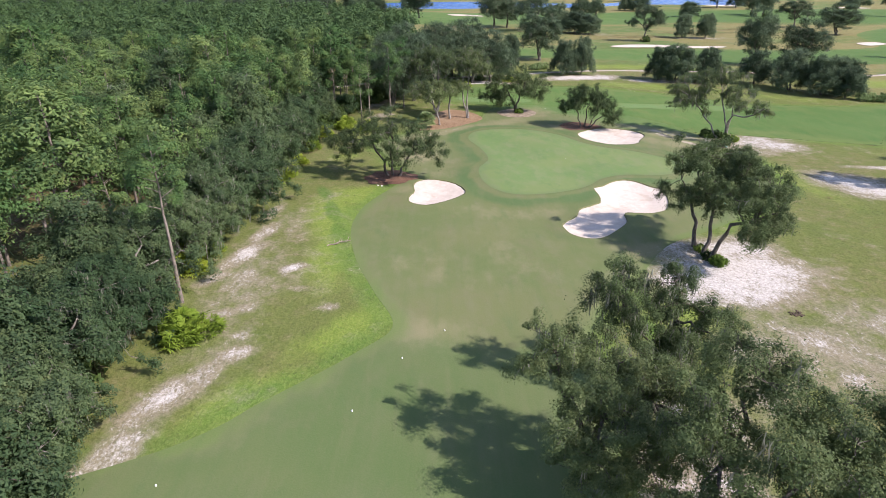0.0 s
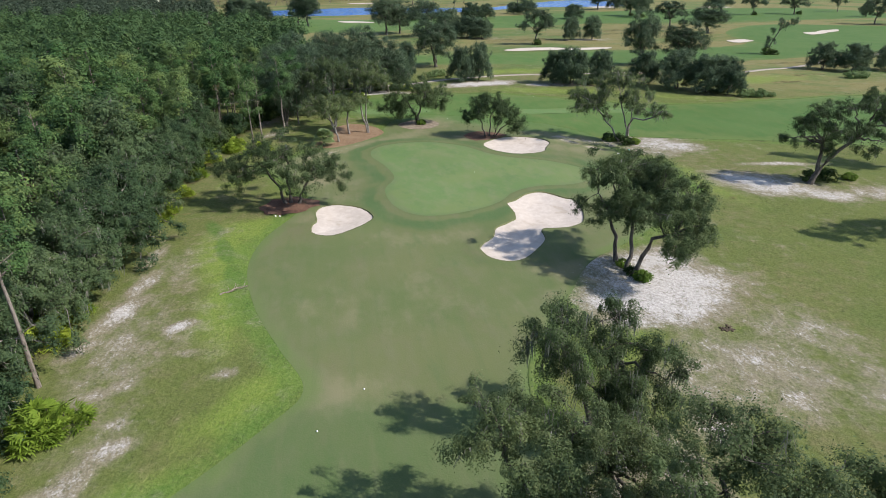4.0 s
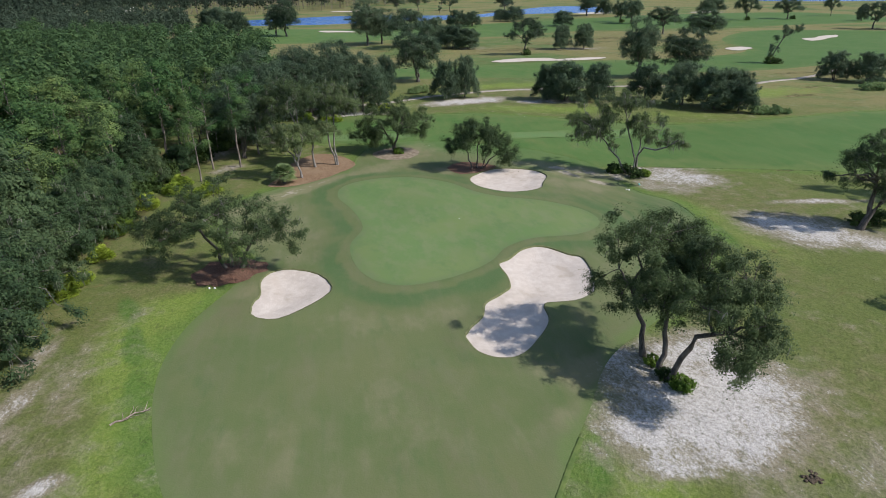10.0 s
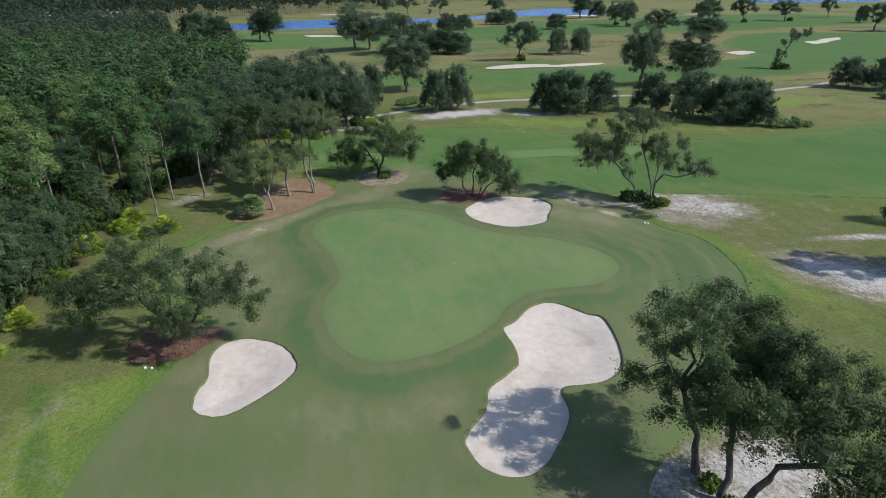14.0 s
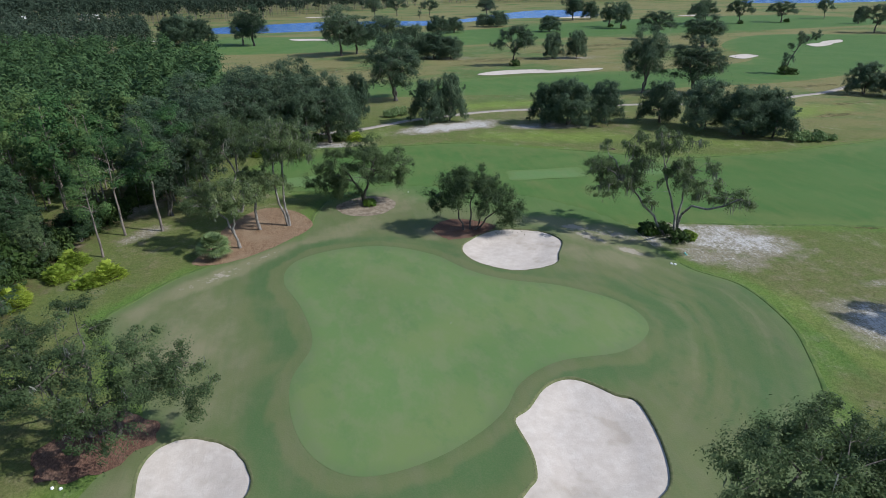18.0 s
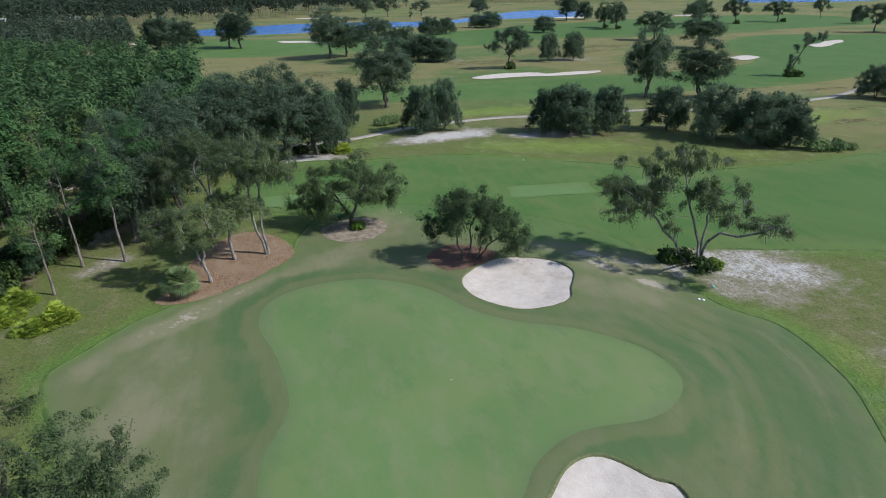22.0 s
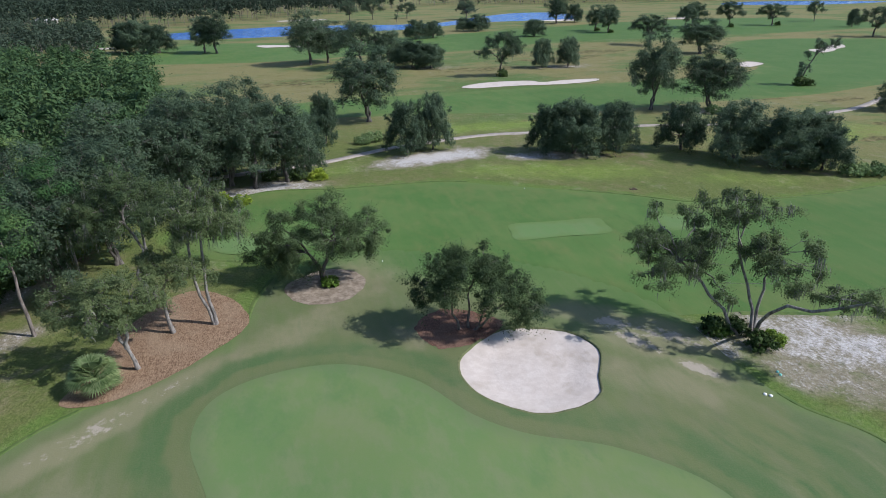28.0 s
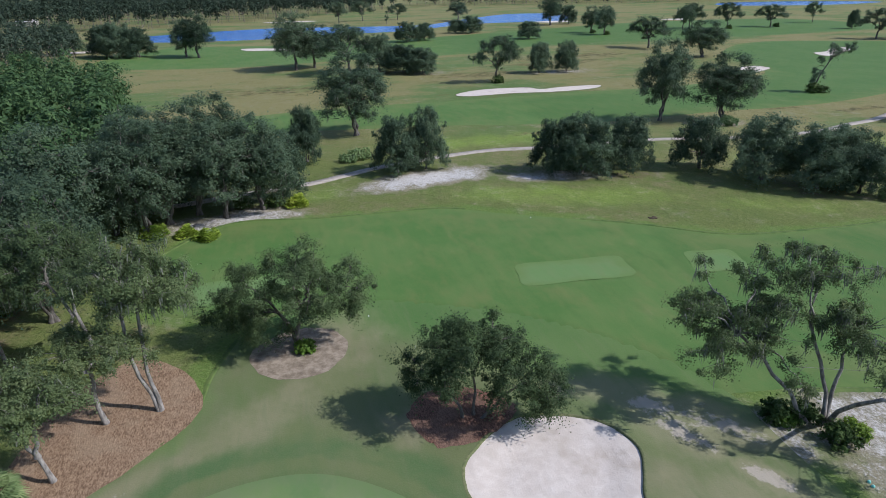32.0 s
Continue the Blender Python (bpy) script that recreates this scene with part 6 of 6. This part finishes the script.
T0.matrix_basis = grounded(33.0, 207.4)
for x, y, s in ((30.5, 205.5, 0.8), (108.4, 156.0, 1.0), (111.6, 155.0, 0.95), (114.8, 154.6, 0.6), (160, 178, 1.0), (163, 177, 0.9), (120, 208, 1.0)):
    copy_thing(T0, grounded(x, y, x * 23, s))


def sabal_palm():
    rng = np.random.default_rng(95)
    t = thing("sabal_palm", grounded(-3.5, 126.0, 0, 1.05), "young fan palm with drooping green fronds in the straw bed", "palm")
    part("trunk", mesh_np("trunk", *tube(np.array([(0, 0, -0.1), (0.05, 0, 0.7), (0.1, 0.05, 1.5)]), np.array([0.26, 0.22, 0.2]), 8), M_BARK, True), t)
    for k in range(56):
        a, el = k * 2.4, rng.uniform(-0.35, 1.35)
        out = np.array([math.cos(a) * math.cos(el), math.sin(a) * math.cos(el), math.sin(el)])
        hub = np.array([0.1, 0.05, 1.5]) + out * 1.1
        side = np.cross(out, (0, 0, 1.0))
        side /= np.linalg.norm(side) + 1e-9
        up = np.cross(side, out)
        pieces = [tube(np.array([(0.1, 0.05, 1.45), hub * 0.5 + (0.05, 0.02, 0.8), hub]), np.array([0.03, 0.025, 0.015]), 4)]
        vs = []
        for f in np.linspace(-1.5, 1.5, 15):
            d = out * math.cos(f) + side * math.sin(f)
            w = np.cross(d, up) * 0.075
            vs += [hub, hub + d * 0.6 + w, hub + d * 1.2 + (0, 0, -0.32), hub + d * 0.6 - w]
        pieces.append((np.array(vs), np.arange(len(vs)).reshape(-1, 4)))
        part("frond", mesh_np("frond", *join(pieces), M_PALM), t)


sabal_palm()


# ---------------------------------------------------------------- small things on the course
def dome(r, h, rings=4, sides=10):
    a = np.arange(sides) * 2 * np.pi / sides
    rows = [(r, -0.03), (r, h * 0.25)] + [(r * math.cos(u), h * (0.25 + 0.75 * math.sin(u))) for u in np.linspace(0.35, 1.5, rings)]
    v = np.vstack([np.column_stack([q * np.cos(a), q * np.sin(a), np.full(sides, z)]) for q, z in rows])
    k = np.arange(sides)
    i = (np.arange(len(rows) - 1)[:, None] * sides + k).ravel()
    j = (np.arange(len(rows) - 1)[:, None] * sides + (k + 1) % sides).ravel()
    return v, np.stack([i, j, j + sides, i + sides], 1)


def marker(x, y, material, label, r=0.13):
    z = float(relief([(x, y)])[0])
    ob = new("tee_marker", mesh_np("tee_marker", *dome(r, 0.14), material, True))
    ob.matrix_basis = pose(x, y, z + 0.035)
    tagged(ob, label, "tee marker", "markers on the turf")


for x, y in ((50.7, 109.8), (51.0, 109.5)):
    marker(x, y, M_WHITE, "small white marker on mown turf", 0.16)
for x, y in ((54.1, 112.2), (54.0, 111.8), (40.8, 81.3)):
    marker(x, y, M_TEAL, "small pale teal marker on the ground", 0.12)
for x, y in ((-9.9, 88.4), (-9.3, 88.2)):
    marker(x, y, M_WHITE, "small white marker beside the straw bed", 0.12)
for x, y in ((0.3, 47.7), (-6.8, 36.4), (24.6, 144.8), (-18.6, 29.0), (52, 166.0), (-3.4, 43.2)):
    marker(x, y, M_WHITE, "small white yardage plate in the fairway", 0.07)


def hole():
    t = thing("golf_hole", pose(21.7, 102.6, float(relief([(21.7, 102.6)])[0]) + 0.06), "golf cup with white rim cut in the green", "golf hole")
    a = np.arange(16) * 2 * np.pi / 16
    ring = lambda r, z: np.column_stack([r * np.cos(a), r * np.sin(a), np.full(16, z)])  # noqa: E731
    k = np.arange(16)
    q = np.stack([k, (k + 1) % 16, (k + 1) % 16 + 16, k + 16], 1)
    part("rim", mesh_np("rim", np.vstack([ring(0.085, 0.006), ring(0.055, 0.012)]), q, M_WHITE), t)
    part("cup", mesh_np("cup", np.vstack([ring(0.055, 0.010), ring(0.004, 0.004)]), q, M_HOLE), t)


hole()


def fallen_branch():
    rng = np.random.default_rng(97)
    main = bend(rng, (-1.6, 0.2, 0.1), (1.4, -0.2, 0.25), 7, 0.04, 0.06)
    wood = [tube(main, np.linspace(0.09, 0.03, 7), 6)]
    for k in (2, 3, 4, 5):
        for s in (-1, 1):
            wood.append(tube(bend(rng, main[k], main[k] + (rng.uniform(0.2, 0.8), s * rng.uniform(0.3, 0.9), rng.uniform(-0.1, 0.35)), 4, 0.05, 0.08), np.linspace(0.04, 0.012, 4), 4))
    ob = new("fallen_branch", mesh_np("fallen_branch", *join(wood), M_DEAD, True))
    ob.matrix_basis = grounded(-12.5, 67.0, 35)
    tagged(ob, "bare dead branch lying on rough grass", "branch")


fallen_branch()


M_CLOD = make_plain("dark_earth", (0.045, 0.034, 0.024), (0.120, 0.092, 0.066), 6.0, 0.95, 0.5)


def stump(x, y):
    rng = np.random.default_rng(98)
    clods = []
    for _ in range(26):
        c = rng.normal(0, 0.34, 3) * (1, 0.7, 0)
        v, q = dome(rng.uniform(0.08, 0.20), rng.uniform(0.05, 0.15), 3, 6)
        clods.append((v + c, q))
    ob = new("dirt_mound", mesh_np("dirt_mound", *join(clods), M_CLOD))
    ob.matrix_basis = grounded(x, y) @ Matrix.Translation((0, 0, 0.05))
    tagged(ob, "small dark mound of clods on sandy rough", "dirt mound")


stump(34.9, 50.6)
stump(69.0, 160.5)


def house(x, y, turn, w, d, h):
    """Low far house: walls, gabled roof, windows and a door."""
    t = thing("house", pose(x, y, 0, 0, 0, turn), "pale single-storey house with light roof among far trees", "house", "houses past the course")
    me = bpy.data.meshes.new("wall")
    bm = bmesh.new()
    bmesh.ops.create_cube(bm, size=1, matrix=Matrix.Translation((0, 0, h / 2)) @ Matrix.Diagonal((w, d, h, 1)))
    bm.to_mesh(me)
    me.materials.append(M_WALL)
    part("wall", me, t)
    o, r = 0.6, 2.6
    v = [(-w / 2 - o, -d / 2 - o, h), (w / 2 + o, -d / 2 - o, h), (w / 2 + o, d / 2 + o, h), (-w / 2 - o, d / 2 + o, h), (-w / 2 + 2, 0, h + r), (w / 2 - 2, 0, h + r),
         (-w / 2 - o, -d / 2 - o, h + 0.2), (w / 2 + o, -d / 2 - o, h + 0.2), (w / 2 + o, d / 2 + o, h + 0.2), (-w / 2 - o, d / 2 + o, h + 0.2)]
    f = [(0, 3, 2, 1), (0, 1, 7, 6), (1, 2, 8, 7), (2, 3, 9, 8), (3, 0, 6, 9), (6, 7, 5, 4), (8, 9, 4, 5), (7, 8, 5), (9, 6, 4)]
    me = bpy.data.meshes.new("roof")
    me.from_pydata(v, [], f)
    me.materials.append(M_ROOF)
    part("roof", me, t)
    for i, u in enumerate((-0.36, -0.18, 0.0, 0.18, 0.36)):
        me = bpy.data.meshes.new("window")
        bm = bmesh.new()
        hh = 2.1 if i == 2 else 1.3
        bmesh.ops.create_cube(bm, size=1, matrix=Matrix.Translation((u * w, -d / 2 - 0.03, hh / 2 if i == 2 else 1.6)) @ Matrix.Diagonal((1.1 if i == 2 else 1.7, 0.1, hh, 1)))
        bm.to_mesh(me)
        me.materials.append(M_ROOF if i == 2 else M_GLASS)
        part("door" if i == 2 else "window", me, t)


for x, y, turn, w, d, h in ((-262, 760, 20, 26, 14, 4.2), (-205, 800, 5, 18, 11, 3.6), (-330, 720, 40, 20, 12, 4)):
    house(x, y, turn, w, d, h)
